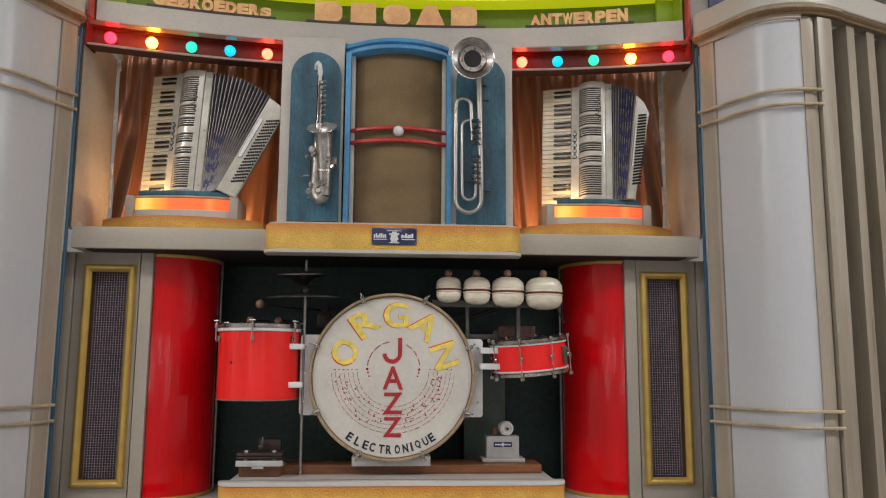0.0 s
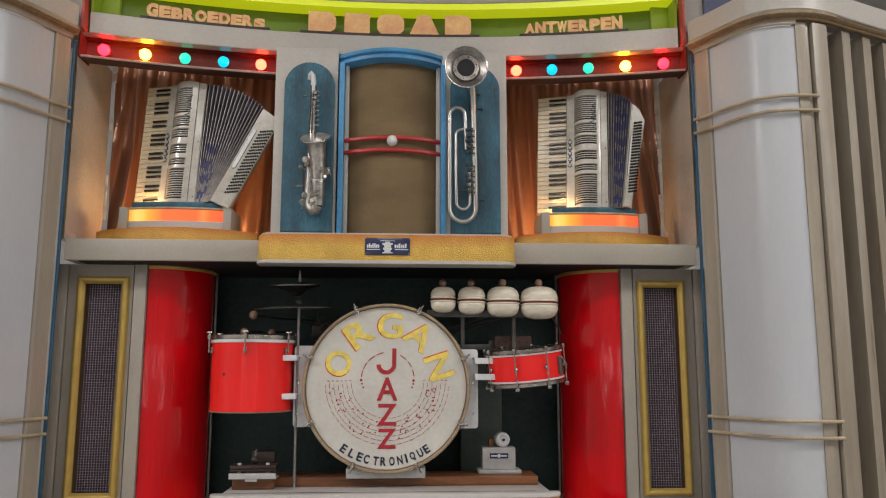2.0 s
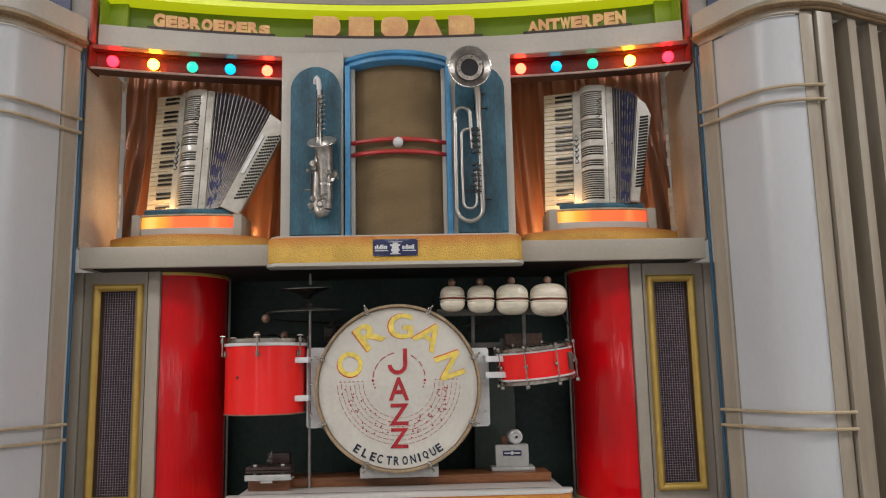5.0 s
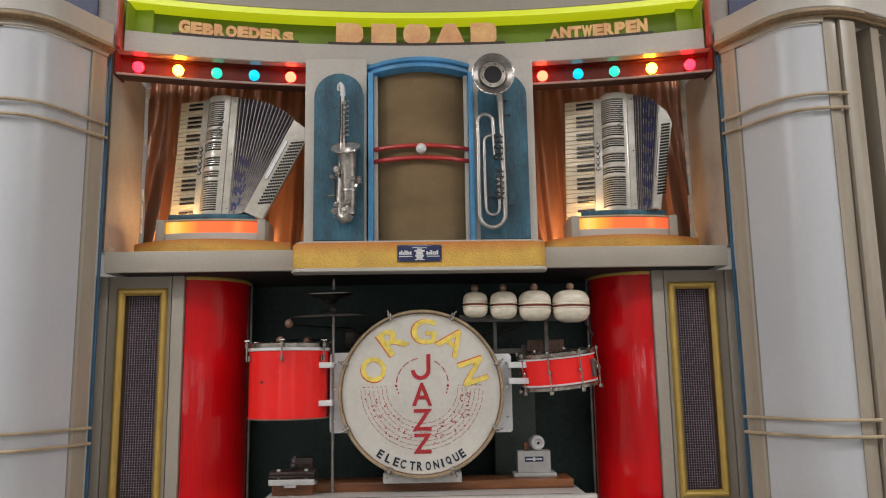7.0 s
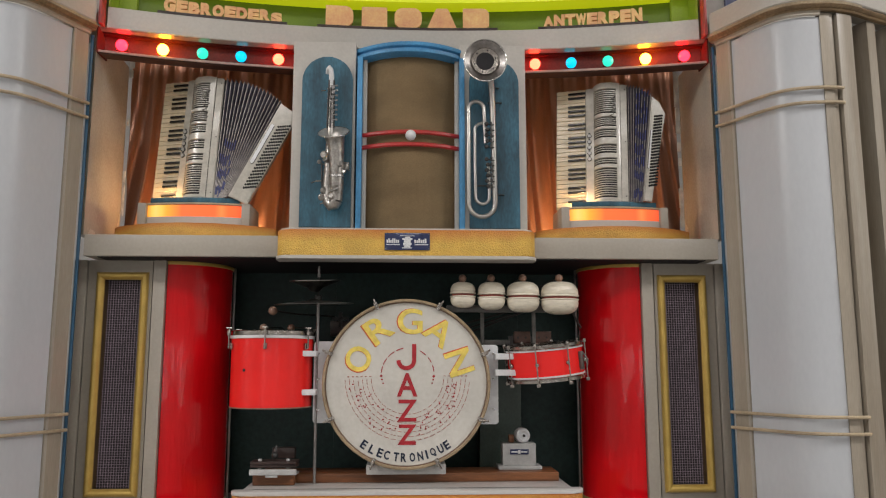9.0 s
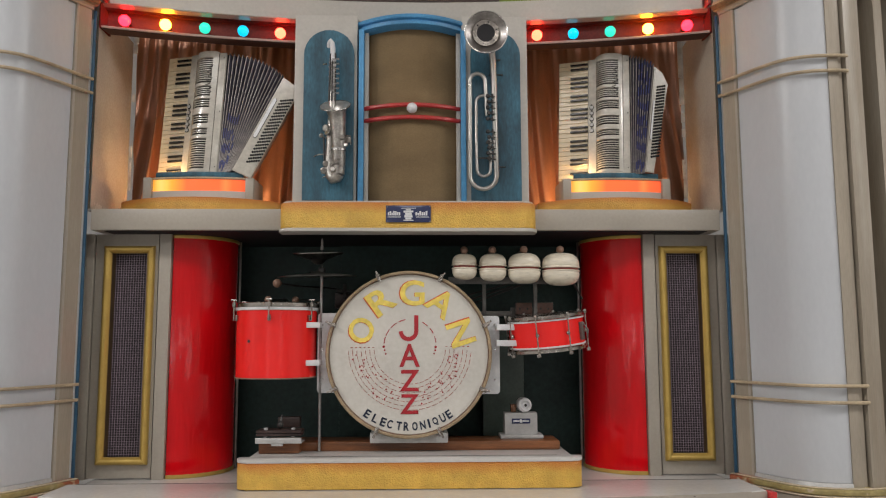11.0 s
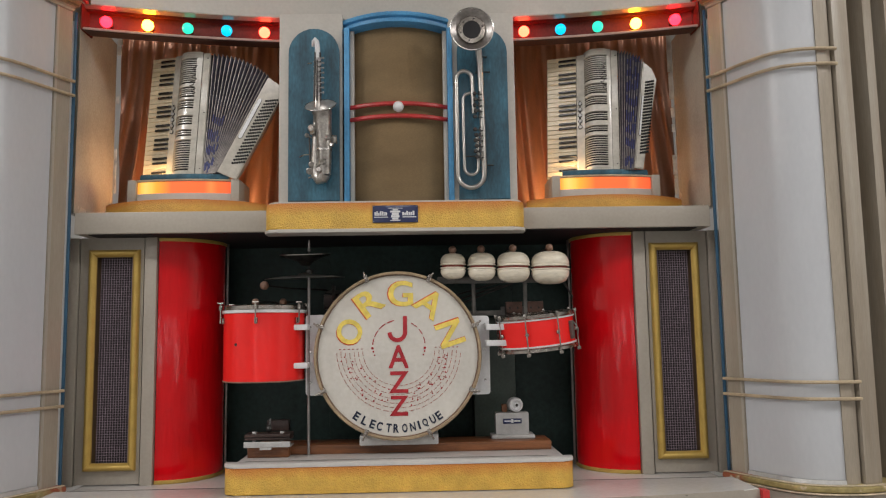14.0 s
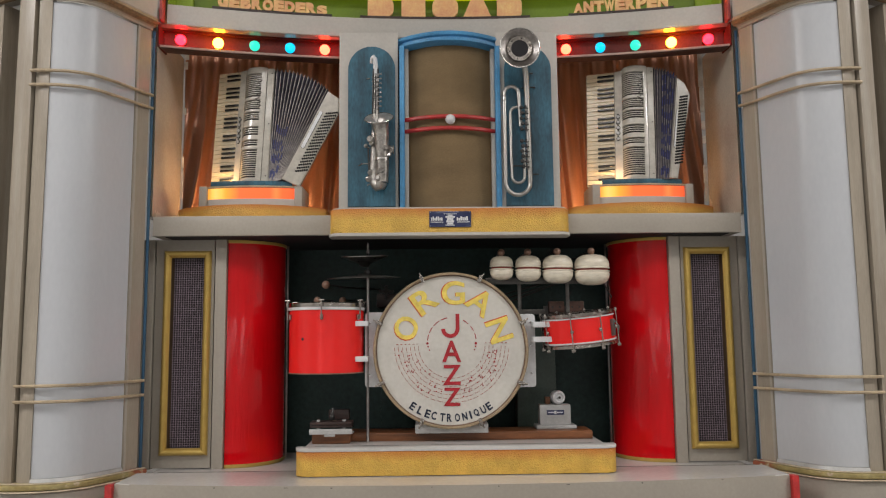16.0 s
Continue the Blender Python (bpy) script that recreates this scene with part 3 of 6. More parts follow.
# ---- shelf between the storeys ----
shelf = thing("shelf", (0, 0, 1.835), "grey painted shelf board across the organ", "shelf", kind="structure")
bm = B(); bx(bm, -1.165, 1.165, -0.09, 0.55, 1.838, 1.917, 0.004)
part("board", bm, GREY, shelf)
# a separate black sheet laid under the board darkens its underside
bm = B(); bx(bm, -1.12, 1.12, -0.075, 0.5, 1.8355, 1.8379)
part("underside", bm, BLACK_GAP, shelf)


def rounded_bar(x, y0, y1, r, n=8):
    return arc_pts(x - r, y0 + r, r, -90, 0, n) + [(x, y1), (-x, y1)] + arc_pts(-x + r, y0 + r, r, 180, 270, n)


base = thing("tower_base", (0, -0.1, 1.82), "yellow gold textured plinth with rounded ends", "plinth", kind="structure")
bm = B(); prism(bm, rounded_bar(0.462, -0.195, -0.0905, 0.05), 1.832, 1.924, 0.006)
part("relief_front", bm, YELLOW, base, "yellow-gold textured plaster")
bm = B(); prism(bm, rounded_bar(0.466, -0.198, -0.0905, 0.052), 1.820, 1.8315, 0.002)
part("bottom_strip", bm, GREY_LIGHT, base)
bm = B(); prism(bm, rounded_bar(0.455, -0.185, 0.1, 0.05), 1.9245, 1.931, 0.002)
part("top_board", bm, GREY_LIGHT, base)

plate = thing("name_plate", (0, -0.2, 1.85), "navy enamel maker's plate with white lettering bars", "sign")
bm = B(); bx(bm, -0.08, 0.08, -0.2, -0.1955, 1.851, 1.912, 0.001)
part("plate", bm, NAVY, plate)
rnd = random.Random(8)
bars = [(-0.026, 0.026, 1.9005, 1.9025), (-0.018, 0.018, 1.8565, 1.860), (-0.074, -0.026, 1.8685, 1.8715), (0.026, 0.074, 1.8685, 1.8715)]
for x0 in (-0.073, 0.025):
    x = x0
    while x < x0 + 0.044:
        w = rnd.uniform(0.0045, 0.0075)
        bars.append((x, x + w, 1.8755, 1.8755 + rnd.choice((0.010, 0.012, 0.016))))
        x += w + 0.0014
for k, (w, z0, z1) in enumerate(((0.011, 1.861, 1.868), (0.015, 1.8685, 1.876), (0.012, 1.8765, 1.886), (0.018, 1.8865, 1.893), (0.009, 1.8935, 1.8985))):
    bars.append((-w, w, z0, z1))
for x0, x1, z0, z1 in bars:
    bm = B(); bx(bm, x0, x1, -0.2012, -0.1999, z0, z1, 0.0004)
    part("bar", bm, WHITE_ENAMEL, plate)
for x in (-0.076, 0.076):
    for z in (1.855, 1.908):
        bm = B(); cyl(bm, (x, -0.2, z), (x, -0.2012, z), 0.0016, seg=8)
        part("pin", bm, CHROME, plate)

# ---- upper bay: niche walls, curtains, tower ----
# uneven off-white for the bright pieces along each side wall's rear edge
EDGE_WHITE = paint("mottled_off_white", (0.86, 0.84, 0.80), 0.4, vary=0.2, scale=18, dark=(0.6, 0.57, 0.53))
for s in (-1, 1):
    w = thing("niche_side_wall", (s * 1.18, 0.1, 1.917), "grey glossy side wall of the accordion niche", "wall", kind="structure")
    bm = B(); prism(bm, [(s * 1.1705, -0.084), (s * 1.186, 0.30), (s * 1.21, 0.30), (s * 1.2, -0.06)], 1.917, 2.70)
    part("board", bm, paint("grey_brown_gloss_paint", (0.59, 0.535, 0.44), 0.24, vary=0.14, scale=4, coat=0.3), w)
    if s > 0:
        edge_pieces = ((1.166, 2.565, 2.73), (1.168, 2.445, 2.56), (1.171, 2.365, 2.405), (1.172, 2.30, 2.335), (1.169, 2.115, 2.20), (1.172, 2.03, 2.112))
    else:
        edge_pieces = ((1.166, 2.70, 2.735), (1.170, 2.655, 2.69), (1.173, 2.445, 2.475), (1.177, 2.20, 2.25), (1.178, 2.06, 2.19))
    for x, z0, z1 in edge_pieces:
        bm = B(); bx(bm, s * x, s * 1.186, 0.303, 0.310, z0, z1, 0.001)
        part("edge_piece", bm, EDGE_WHITE, w, "bright off-white piece along the rear edge")
bm = B(); bx(bm, -1.25, 1.25, 0.58, 0.62, 1.917, 3.0)
tagged(part("upper_back_wall", bm, BLACK_GAP), "dark back of the upper bay", "wall", kind="structure")


def curtain(s):
    c = thing("curtain", (s * 0.8, 0.42, 1.92), "copper-brown satin curtain hanging in folds", "curtain", "curtains behind the accordions")
    nx, nz = 320, 36
    rnd = random.Random(5 + s)
    ph = [rnd.uniform(0, 6.28) for _ in range(3)]
    # ridges: place at the top, slant, width on either side, height
    ridges, u = [], -0.12
    while u < 1.05:
        wide = rnd.uniform(0.010, 0.017)
        ridges.append((u, -rnd.uniform(0.03, 0.17), wide, wide * rnd.uniform(1.8, 4.0), rnd.uniform(0.022, 0.050)))
        u += rnd.uniform(0.045, 0.125)
    rows = []
    for j in range(nz + 1):
        v = j / nz
        row = []
        for i in range(nx + 1):
            u = i / nx
            x = 0.40 + u * 0.83
            drop = 1 - v
            y = 0.475 + 0.02 * math.sin(u * 13 + ph[0] + 1.6 * drop) * drop
            for top, slant, w0, w1, high in ridges:
                d = u - top + slant * drop * (0.6 + 0.4 * drop)
                if abs(d) < 0.16:
                    y -= high * (0.45 + 0.55 * drop) * math.exp(-(d / (w0 if d < 0 else w1)) ** 2)
            pinch = max(0.0, v - 0.66) / 0.34
            y += 0.006 * math.sin(u * 105 + ph[1] + 1.2 * math.sin(u * 17 + ph[2])) * pinch ** 0.7 + 0.002 * math.sin(u * 61 + 9 * v + ph[1])
            row.append(Vector((s * x, y, 1.925 + v * 0.90)))
        rows.append(row)
    bm = B(); loft(bm, rows, closed=False)
    o = part("cloth", bm, SATIN, c, sharp=180)
    sol = o.modifiers.new("cloth_thickness", "SOLIDIFY")
    sol.thickness = 0.002
    bm = B(); cyl(bm, (s * 0.42, 0.43, 2.83), (s * 1.2, 0.43, 2.83), 0.006, seg=8)
    part("rail", bm, STEEL, c)
    return c


for s in (-1, 1):
    curtain(s)

TC = 0.011  # middle of the cloth front
tower = thing("tower", (0, 0.05, 1.931), "grey middle tower with blue boards and a bowed cloth front", "organ tower", kind="structure")
bm = B()
for s in (-1, 1):
    e = 0.463 if s > 0 else 0.449
    bx(bm, s * 0.205, s * e, 0.012, 0.05, 1.931, 2.708, 0.002)
    bx(bm, s * (e - 0.012), s * e, 0.051, 0.56, 1.931, 2.708)
part("front_board", bm, GREY_LIGHT, tower)
bm = B(); bx(bm, -0.43, 0.43, 0.12, 0.13, 1.931, 2.715)
part("inner_board", bm, BLACK_GAP, tower)
for s in (-1, 1):
    # blue boards with round heads that carry the wind instruments
    hw, zt = 0.0975, 2.642
    cxb = 0.336 if s > 0 else -0.3135
    prof = [(cxb - hw, 1.965), (cxb + hw, 1.965)] + [(cxb + hw * math.cos(radians(a)), zt - hw + hw * math.sin(radians(a))) for a in range(0, 181, 10)]
    bm = B(); loft(bm, [[Vector((x, y, z)) for x, z in prof] for y in (0.0115, -0.003)])
    bmesh.ops.bevel(bm, geom=[e for e in bm.edges if all(v.co.y < 0 for v in e.verts)], offset=0.002, segments=2, affect="EDGES")
    part("blue_board", bm, TEAL, tower, "dark blue stained board with a round head")
    q = TC + s * 0.189
    bm = B(); bx(bm, q, q + s * 0.0205, -0.004, 0.075, 1.94, 2.645, 0.003)
    part("frame_upright", bm, BLUE, tower, "bright blue painted upright")
    bm = B(); bx(bm, TC + s * 0.1725, TC + s * 0.1885, 0.03, 0.08, 1.94, 2.645, 0.002)
    part("inner_upright", bm, GREY_LIGHT, tower)


def bow(x0, x1, mid, end, half, n=24):
    """A plan line bowed towards the front."""
    return [(TC + x, mid + (end - mid) * (x / half) ** 2) for x in np.linspace(x0, x1, n + 1)]


bm = B(); sweep(bm, bow(-0.173, 0.173, -0.008, 0.062, 0.173), rect(-0.008, 0.0, 1.95, 2.66))
part("cloth_front", bm, CLOTH, tower, "olive-brown speaker cloth, bowed")
bm = B(); sweep(bm, bow(-0.229, 0.222, -0.062, 0.036, 0.222), [(-0.1, 2.644), (-0.014, 2.644), (-0.004, 2.649), (-0.003, 2.658), (-0.010, 2.661), (-0.010, 2.667), (0.002, 2.671), (0.004, 2.677), (0.001, 2.686), (-0.006, 2.689), (-0.1, 2.69)])
part("cap", bm, BLUE, tower, "bright blue bowed cap moulding")
bm = B(); sweep(bm, bow(-0.2, 0.2, -0.03, 0.045, 0.2), rect(-0.08, 0.0, 1.9315, 1.955, 0.003))
part("foot", bm, BLUE, tower)
for z in (2.343, 2.294):
    bm = B(); sweep(bm, bow(-0.204, 0.204, -0.034, 0.036, 0.204), rect(-0.012, 0.0, z - 0.016, z, 0.004))
    part("red_band", bm, RED_TRIM, tower, "red painted bowed band")
bm = B(); ball(bm, (0.0105, -0.036, 2.319), 0.0205, 24)
part("knob", bm, WHITE_ENAMEL, tower, "white ball knob")

# ---- sign box and lamp rails along one hollow arc ----
AR, AC = 4.21, -4.12


def hollow(x0, x1, n=30, d=0.0):
    return [(x, AC + math.sqrt((AR + d) ** 2 - x * x)) for x in np.linspace(x0, x1, n + 1)]


# lighter than LIME: the diffuser's light on the box ends is coloured in
LIME_PALE = paint("lightened_lime_paint", (0.30, 0.42, 0.03), 0.45, vary=0.1, scale=6)
sign = thing("sign_box", (0, 0.1, 2.71), "grey curved sign box with lit lime-green inside", "sign", kind="structure")
bm = B(); sweep(bm, hollow(-1.142, 1.142), rect(-0.03, 0.0, 2.714, 2.80, 0.003))
part("fascia", bm, GREY_LIGHT, sign)
bm = B(); sweep(bm, hollow(-1.142, 1.142), rect(-0.17, -0.0305, 2.79, 2.799))
part("ledge", bm, GREY_LIGHT, sign)
bm = B(); sweep(bm, hollow(-1.142, 1.142), rect(-0.11, -0.09, 2.7995, 2.946))
part("back", bm, LIME, sign, "lime-green painted back")
bm = B(); sweep(bm, hollow(-1.142, 1.142), rect(-0.0895, -0.004, 2.921, 2.946))
part("diffuser", bm, glow("lime_lit_diffuser", (0.72, 0.78, 0.006), 0.70, (0.5, 0.6, 0.05)), sign, "glowing yellow-green light diffuser")
bm = B(); sweep(bm, hollow(-1.142, 1.142), rect(-0.2, 0.0, 2.9465, 3.05, 0.003))
part("upper_fascia", bm, GREY, sign)
for s in (-1, 1):
    bm = B(); bx(bm, s * 1.134, s * 1.1415, -0.068, 0.04, 2.80, 2.920)
    part("end_panel", bm, LIME_PALE, sign, "end panel, lime lightened as lit by the diffuser")
    bm = B(); bx(bm, s * 1.065, s * 1.1335, 0.012, 0.03, 2.80, 2.920)
    part("end_board", bm, LIME_PALE, sign, "edge of the recess, lime lightened as lit by the diffuser")


def on_sign(bm, x):
    y = AC + math.sqrt((AR + 0.02) ** 2 - x * x)
    bm.transform(Matrix.Translation((x, y, 2.813)) @ Matrix.Rotation(-math.asin(x / AR), 4, "Z"))
    return bm


def letter_rail(x0, x1):
    bm = B(); sweep(bm, hollow(x0 - 0.02, x1 + 0.02, 8, 0.02), rect(-0.014, 0.014, 2.799, 2.8128))
    part("letter_rail", bm, DARK_WOOD, sign)


def sign_word(word, x0, x1, h, sizes):
    """Thick cut-out letters standing on a thin rail."""
    w = (x1 - x0) / len(word)
    for i, ch in enumerate(word):
        bm = letter(ch, h / 0.73, 0.016, 0.0055)
        xs = [v.co.x for v in bm.verts]
        zs = [v.co.z for v in bm.verts]
        sx, sz = w * 0.98 / (max(xs) - min(xs)), h * sizes[i] / (max(zs) - min(zs))
        zb = min(zs)
        for v in bm.verts:
            v.co.x, v.co.z = v.co.x * sx, (v.co.z - zb) * sz
        part("letter", on_sign(bm, x0 + (i + 0.5) * w), LETTER, sign, "pink-orange cut-out letter")
    letter_rail(x0, x1)


def sign_shape(x, w, h, corners, taper=0.0):
    """A plain thick shape with its corners rounded by the given radii."""
    pts = []
    for (cx_, cz_, a0), r in zip(((w / 2, 0, -90), (w / 2, h, 0), (-w / 2, h, 90), (-w / 2, 0, 180)), corners):
        for k in range(7):
            a = radians(a0 + 15 * k)
            ox, oz = cx_ - math.copysign(r, cx_) + r * math.cos(a), (r if cz_ == 0 else h - r) + r * math.sin(a)
            pts.append((ox * (1 - taper * oz / h), oz))
    bm = B(); loft(bm, [[Vector((px, y, pz)) for px, pz in pts] for y in (-0.008, 0.008)])
    part("letter_block", on_sign(bm, x), LETTER, sign, "pink-orange plain cut-out shape")


sign_word("GEBROEDERS", -0.958, -0.510, 0.056, (1.05, 0.95, 0.92, 0.95, 0.9, 0.9, 0.88, 0.85, 0.88, 0.7))
for x, w, corners, taper in ((-0.282, 0.112, (0.034, 0.034, 0.004, 0.004), 0), (-0.140, 0.104, (0.004, 0.004, 0.004, 0.004), 0), (-0.002, 0.112, (0.034, 0.034, 0.034, 0.034), 0), (0.137, 0.122, (0.004, 0.012, 0.012, 0.004), 0.6), (0.277, 0.108, (0.02, 0.03, 0.004, 0.004), 0)):
    sign_shape(x, w, 0.087, corners, taper)
letter_rail(-0.35, 0.345)
sign_word("ANTWERPEN", 0.55, 0.942, 0.058, (0.8, 0.9, 0.9, 0.9, 0.92, 0.95, 0.95, 1.0, 1.05))

BULBS = {"red": (1.0, 0.008, 0.017), "amber": (1.0, 0.44, 0.018), "green": (0.012, 0.30, 0.21), "blue": (0.0, 0.24, 0.40), "orange_red": (1.0, 0.042, 0.020)}
BULB_GAIN = {"red": 22.0, "amber": 58.0, "green": 4.8, "blue": 4.8, "orange_red": 26.0}
BULB_MAT = {}
for nm, c in BULBS.items():
    BULB_MAT[nm] = glow("lit_%s_bulb" % nm, c, BULB_GAIN[nm])


# UNDER's brown is darkened to carry the shade below the rail
UNDER = paint("shaded_red_brown", (0.075, 0.028, 0.018), 0.5, vary=0.2)
COVE = paint("polished_dark_red_strip", (0.46, 0.31, 0.25), 0.13, metal=0.5, vary=0.05, scale=10, bump=0.0)


# this pale brown-pink stands for light caught along the gloss front edge
LIP = paint("lip_highlight_pink", (0.44, 0.30, 0.25), 0.3, vary=0.15, scale=14)


def lamp_rail(s):
    r = thing("lamp_rail", (s * 0.8, 0.0, 2.62), "dark red lamp channel with five coloured bulbs", "lamp rail", "lamp rails")
    x0, x1 = (0.464, 1.1625) if s > 0 else (-1.1655, -0.450)
    for nm, sec, mat, lab in (
        ("bottom_board", [(-0.07, 2.6215), (0.0, 2.6165), (0.003, 2.6175), (0.002, 2.6225), (-0.07, 2.628)], RED_CHANNEL, "dark red gloss board"),
        ("under_board", [(-0.07, 2.6165), (-0.004, 2.612), (-0.003, 2.616), (-0.07, 2.621)], UNDER, "under board in brown darkened for its shade"),
        ("front_lip", rect(0.0035, 0.0085, 2.6125, 2.6215, 0.0015), LIP, "front lip, its highlight put into a pale brown-pink"),
        ("back_board", rect(-0.07, -0.055, 2.6285, 2.712), RED_CHANNEL, ""),
        ("cove", [(-0.006, 2.7135), (-0.0005, 2.7135), (-0.015, 2.7025), (-0.021, 2.7055)], COVE, "sloping gloss strip"),
        ("top_board", rect(-0.0545, -0.0325, 2.70, 2.712), RED_CHANNEL, "")):
        bm = B(); sweep(bm, hollow(x0, x1), sec)
        part(nm, bm, mat, r, lab)
    bm = B(); e = 1.1627 if s > 0 else 1.1657
    bm = B(); bx(bm, s * e, s * (e + 0.006), -0.086, 0.012, 2.612, 2.7125, 0.001)
    part("end_board", bm, RED_CHANNEL, r)
    for i, nm in enumerate(("orange_red", "blue", "green", "amber", "red") if s > 0 else ("orange_red", "blue", "green", "amber", "red")):
        x = 0.512 + i * 0.1432 if s > 0 else -0.517 - i * 0.1432
        y = AC + math.sqrt(AR ** 2 - x * x) + 0.003
        bm = B(); ball(bm, (x, y, 2.6525), 0.0215, 20, (1, 1.05, 1))
        bulb = part("bulb", bm, BULB_MAT[nm], r, "lit %s globe bulb" % nm.replace("_", " "))
        bm = B(); cyl(bm, (x, y + 0.019, 2.652), (x, y + 0.057, 2.656), 0.007, seg=12)
        part("socket", bm, RED_CHANNEL, bulb)
    return r


for s in (-1, 1):
    lamp_rail(s)

# ---- drum platform ----


def shifted(pts, dx):
    return [(x + dx, y) for x, y in pts]


plat = thing("drum_platform", (0, -0.1, 0.9545), "yellow gold fronted platform with a grey top", "platform")
bm = B(); prism(bm, shifted(rounded_bar(0.567, -0.342, -0.285, 0.035), 0.0105), 0.9555, 1.039, 0.004)
part("relief_front", bm, YELLOW, plat, "yellow-gold textured plaster")
bm = B(); prism(bm, shifted(rounded_bar(0.569, -0.344, -0.283, 0.036), 0.0105), 1.0395, 1.052, 0.004)
part("front_lip", bm, DECK, plat, "pale grey raised front lip")
bm = B(); bx(bm, -0.495, 0.500, -0.2915, -0.2855, 1.0515, 1.0525)
part("slot", bm, IRON, plat, "dark slot behind the lip")
bm = B(); bx(bm, -0.5555, 0.5765, -0.2825, 0.13, 0.9555, 1.016, 0.003)
part("rear_body", bm, YELLOW, plat)
bm = B(); bx(bm, -0.552, 0.573, -0.19, 0.128, LOW + 0.0005, 0.955)
part("rear_foot", bm, YELLOW, plat)
bm = B(); bx(bm, -0.5525, 0.5735, -0.2825, 0.13, 1.0165, 1.032, 0.003)
part("top", bm, DECK, plat, "pale grey painted top")

rail = thing("wooden_rail", (0, 0.09, 1.032), "brown varnished wooden rail under the drums", "rail")
bm = B(); bx(bm, -0.528, 0.556, -0.03, 0.125, 1.0325, 1.064, 0.003)
part("beam", bm, WOOD, rail)

# ---- bass drum ----
DX, DZ, DR, DY = 0.001, 1.3845, 0.302, -0.083
face_m = Matrix.Translation((DX, DY, DZ))
drum = thing("bass_drum", (DX, 0.05, 1.06), "large white-headed bass drum with painted lettering", "drum")
to_y = Matrix.Translation((DX, 0, DZ)) @ Matrix.Rotation(radians(90), 4, "X")
bm = B(); lathe(bm, [(0.0, 0.0825), (0.287, 0.0825), (0.2905, 0.080), (0.2905, 0.07), (0.0, 0.07)], to_y, 96)
part("head", bm, SKIN, drum, "off-white drum head")
bm = B(); lathe(bm, [(0.292, -0.20), (0.292, 0.062), (0.28, 0.062), (0.28, -0.20)], to_y, 96)
part("shell", bm, SILVER_PAINT, drum)
bm = B()
ring = [(0.2915, 0.062), (0.2915, 0.092), (0.2935, 0.0955), (0.2995, 0.0955), (0.302, 0.092), (0.302, 0.062)]
rings = [[to_y @ Vector((r * math.cos(a), r * math.sin(a), h)) for r, h in ring] for a in np.linspace(0, 2 * math.pi, 97)]
loft(bm, rings, closed=True, cap=False)
part("hoop", bm, HOOP, drum, "tan wooden hoop")
bm = B()
ring = [(0.2885, 0.0826), (0.2885, 0.0845), (0.2908, 0.0845), (0.2908, 0.0826)]
loft(bm, [[to_y @ Vector((r * math.cos(a), r * math.sin(a), h)) for r, h in ring] for a in np.linspace(0, 2 * math.pi, 97)], closed=True, cap=False)
part("bead", bm, BALL_WOOD, drum, "thin red-brown line inside the hoop")


def drum_claw(angle):
    bm = B()
    m = to_y @ Matrix.Rotation(radians(angle), 4, "Z")
    bx(bm, 0.283, 0.312, -0.007, 0.007, 0.093, 0.1015, 0.002, 2, m)
    bx(bm, 0.306, 0.313, -0.006, 0.006, 0.05, 0.10, 0.002, 2, m)
    tube(bm, [m @ Vector((0.298, 0, -0.02)), m @ Vector((0.306, 0, 0.108))], 0.004, 8)
    tilt = random.Random(int(angle)).uniform(-0.5, 0.5)
    d = Vector((math.cos(tilt), math.sin(tilt), 0)) * 0.017
    tube(bm, [m @ (Vector((0.306, 0, 0.108)) - d), m @ (Vector((0.306, 0, 0.108)) + d)], 0.0035, 8)
    part("claw", bm, NICKEL, drum, "chrome claw hook with a T-screw")


for a in (112, 67, 159, 20.5, 205, 334.5, 247, 292):
    drum_claw(a)


def on_head(bm, r, angle, turn, lift=0.0):
    """Move a glyph to the polar place on the drum head, turned by turn degrees in its plane."""
    x, z = r * math.cos(radians(angle)), r * math.sin(radians(angle))
    bm.transform(face_m @ Matrix.Translation((x, -lift, z + 9 * K)) @ Matrix.Rotation(radians(-turn), 4, "Y"))
    return bm


def head_letter(ch, h, wide, r, angle, turn, material, bold, lift=0.0006, dx=0.0, dz=0.0, up=0.0):
    bm = letter(ch, h / 0.73, 0.0008, bold)
    xs = [v.co.x for v in bm.verts]
    zs = [v.co.z for v in bm.verts]
    sx = wide / (max(xs) - min(xs))
    sz = h / (max(zs) - min(zs))
    zc = (max(zs) + min(zs)) / 2
    for v in bm.verts:
        v.co.x, v.co.z = v.co.x * sx + dx, (v.co.z - zc) * sz + dz
    on_head(bm, r, angle, turn, lift)
    bm.transform(Matrix.Translation((0, 0, up * K)))
    part("letter", bm, material, drum)


K = 0.000784
for ch, r, a, turn, w, up in (("O", 242, 156.4, 62, 114, 4), ("R", 254, 121.0, 36, 112, 20), ("G", 270, 86.8, 0, 116, 4), ("A", 258, 54, -37, 124, 18), ("N", 258, 20.2, -72, 112, -4)):
    head_letter(ch, 120 * K, w * K, r * K, a, turn, INK_ORANGE, 0.0008, 0.0005, -5.5 * K, 0, up)
    head_letter(ch, 118 * K, w * K, r * K, a, turn, INK_YELLOW, 0.0024, 0.0010, 0, 0, up)
bm = B()
jp = [Vector((34, 0, 170)), Vector((34, 0, 152)), Vector((34, 0, 120)), Vector((34, 0, 96))] + [Vector((-2 + 36 * math.cos(radians(a)), 0, 96 + 36 * math.sin(radians(a)))) for a in range(-20, -181, -16)]
rings = []
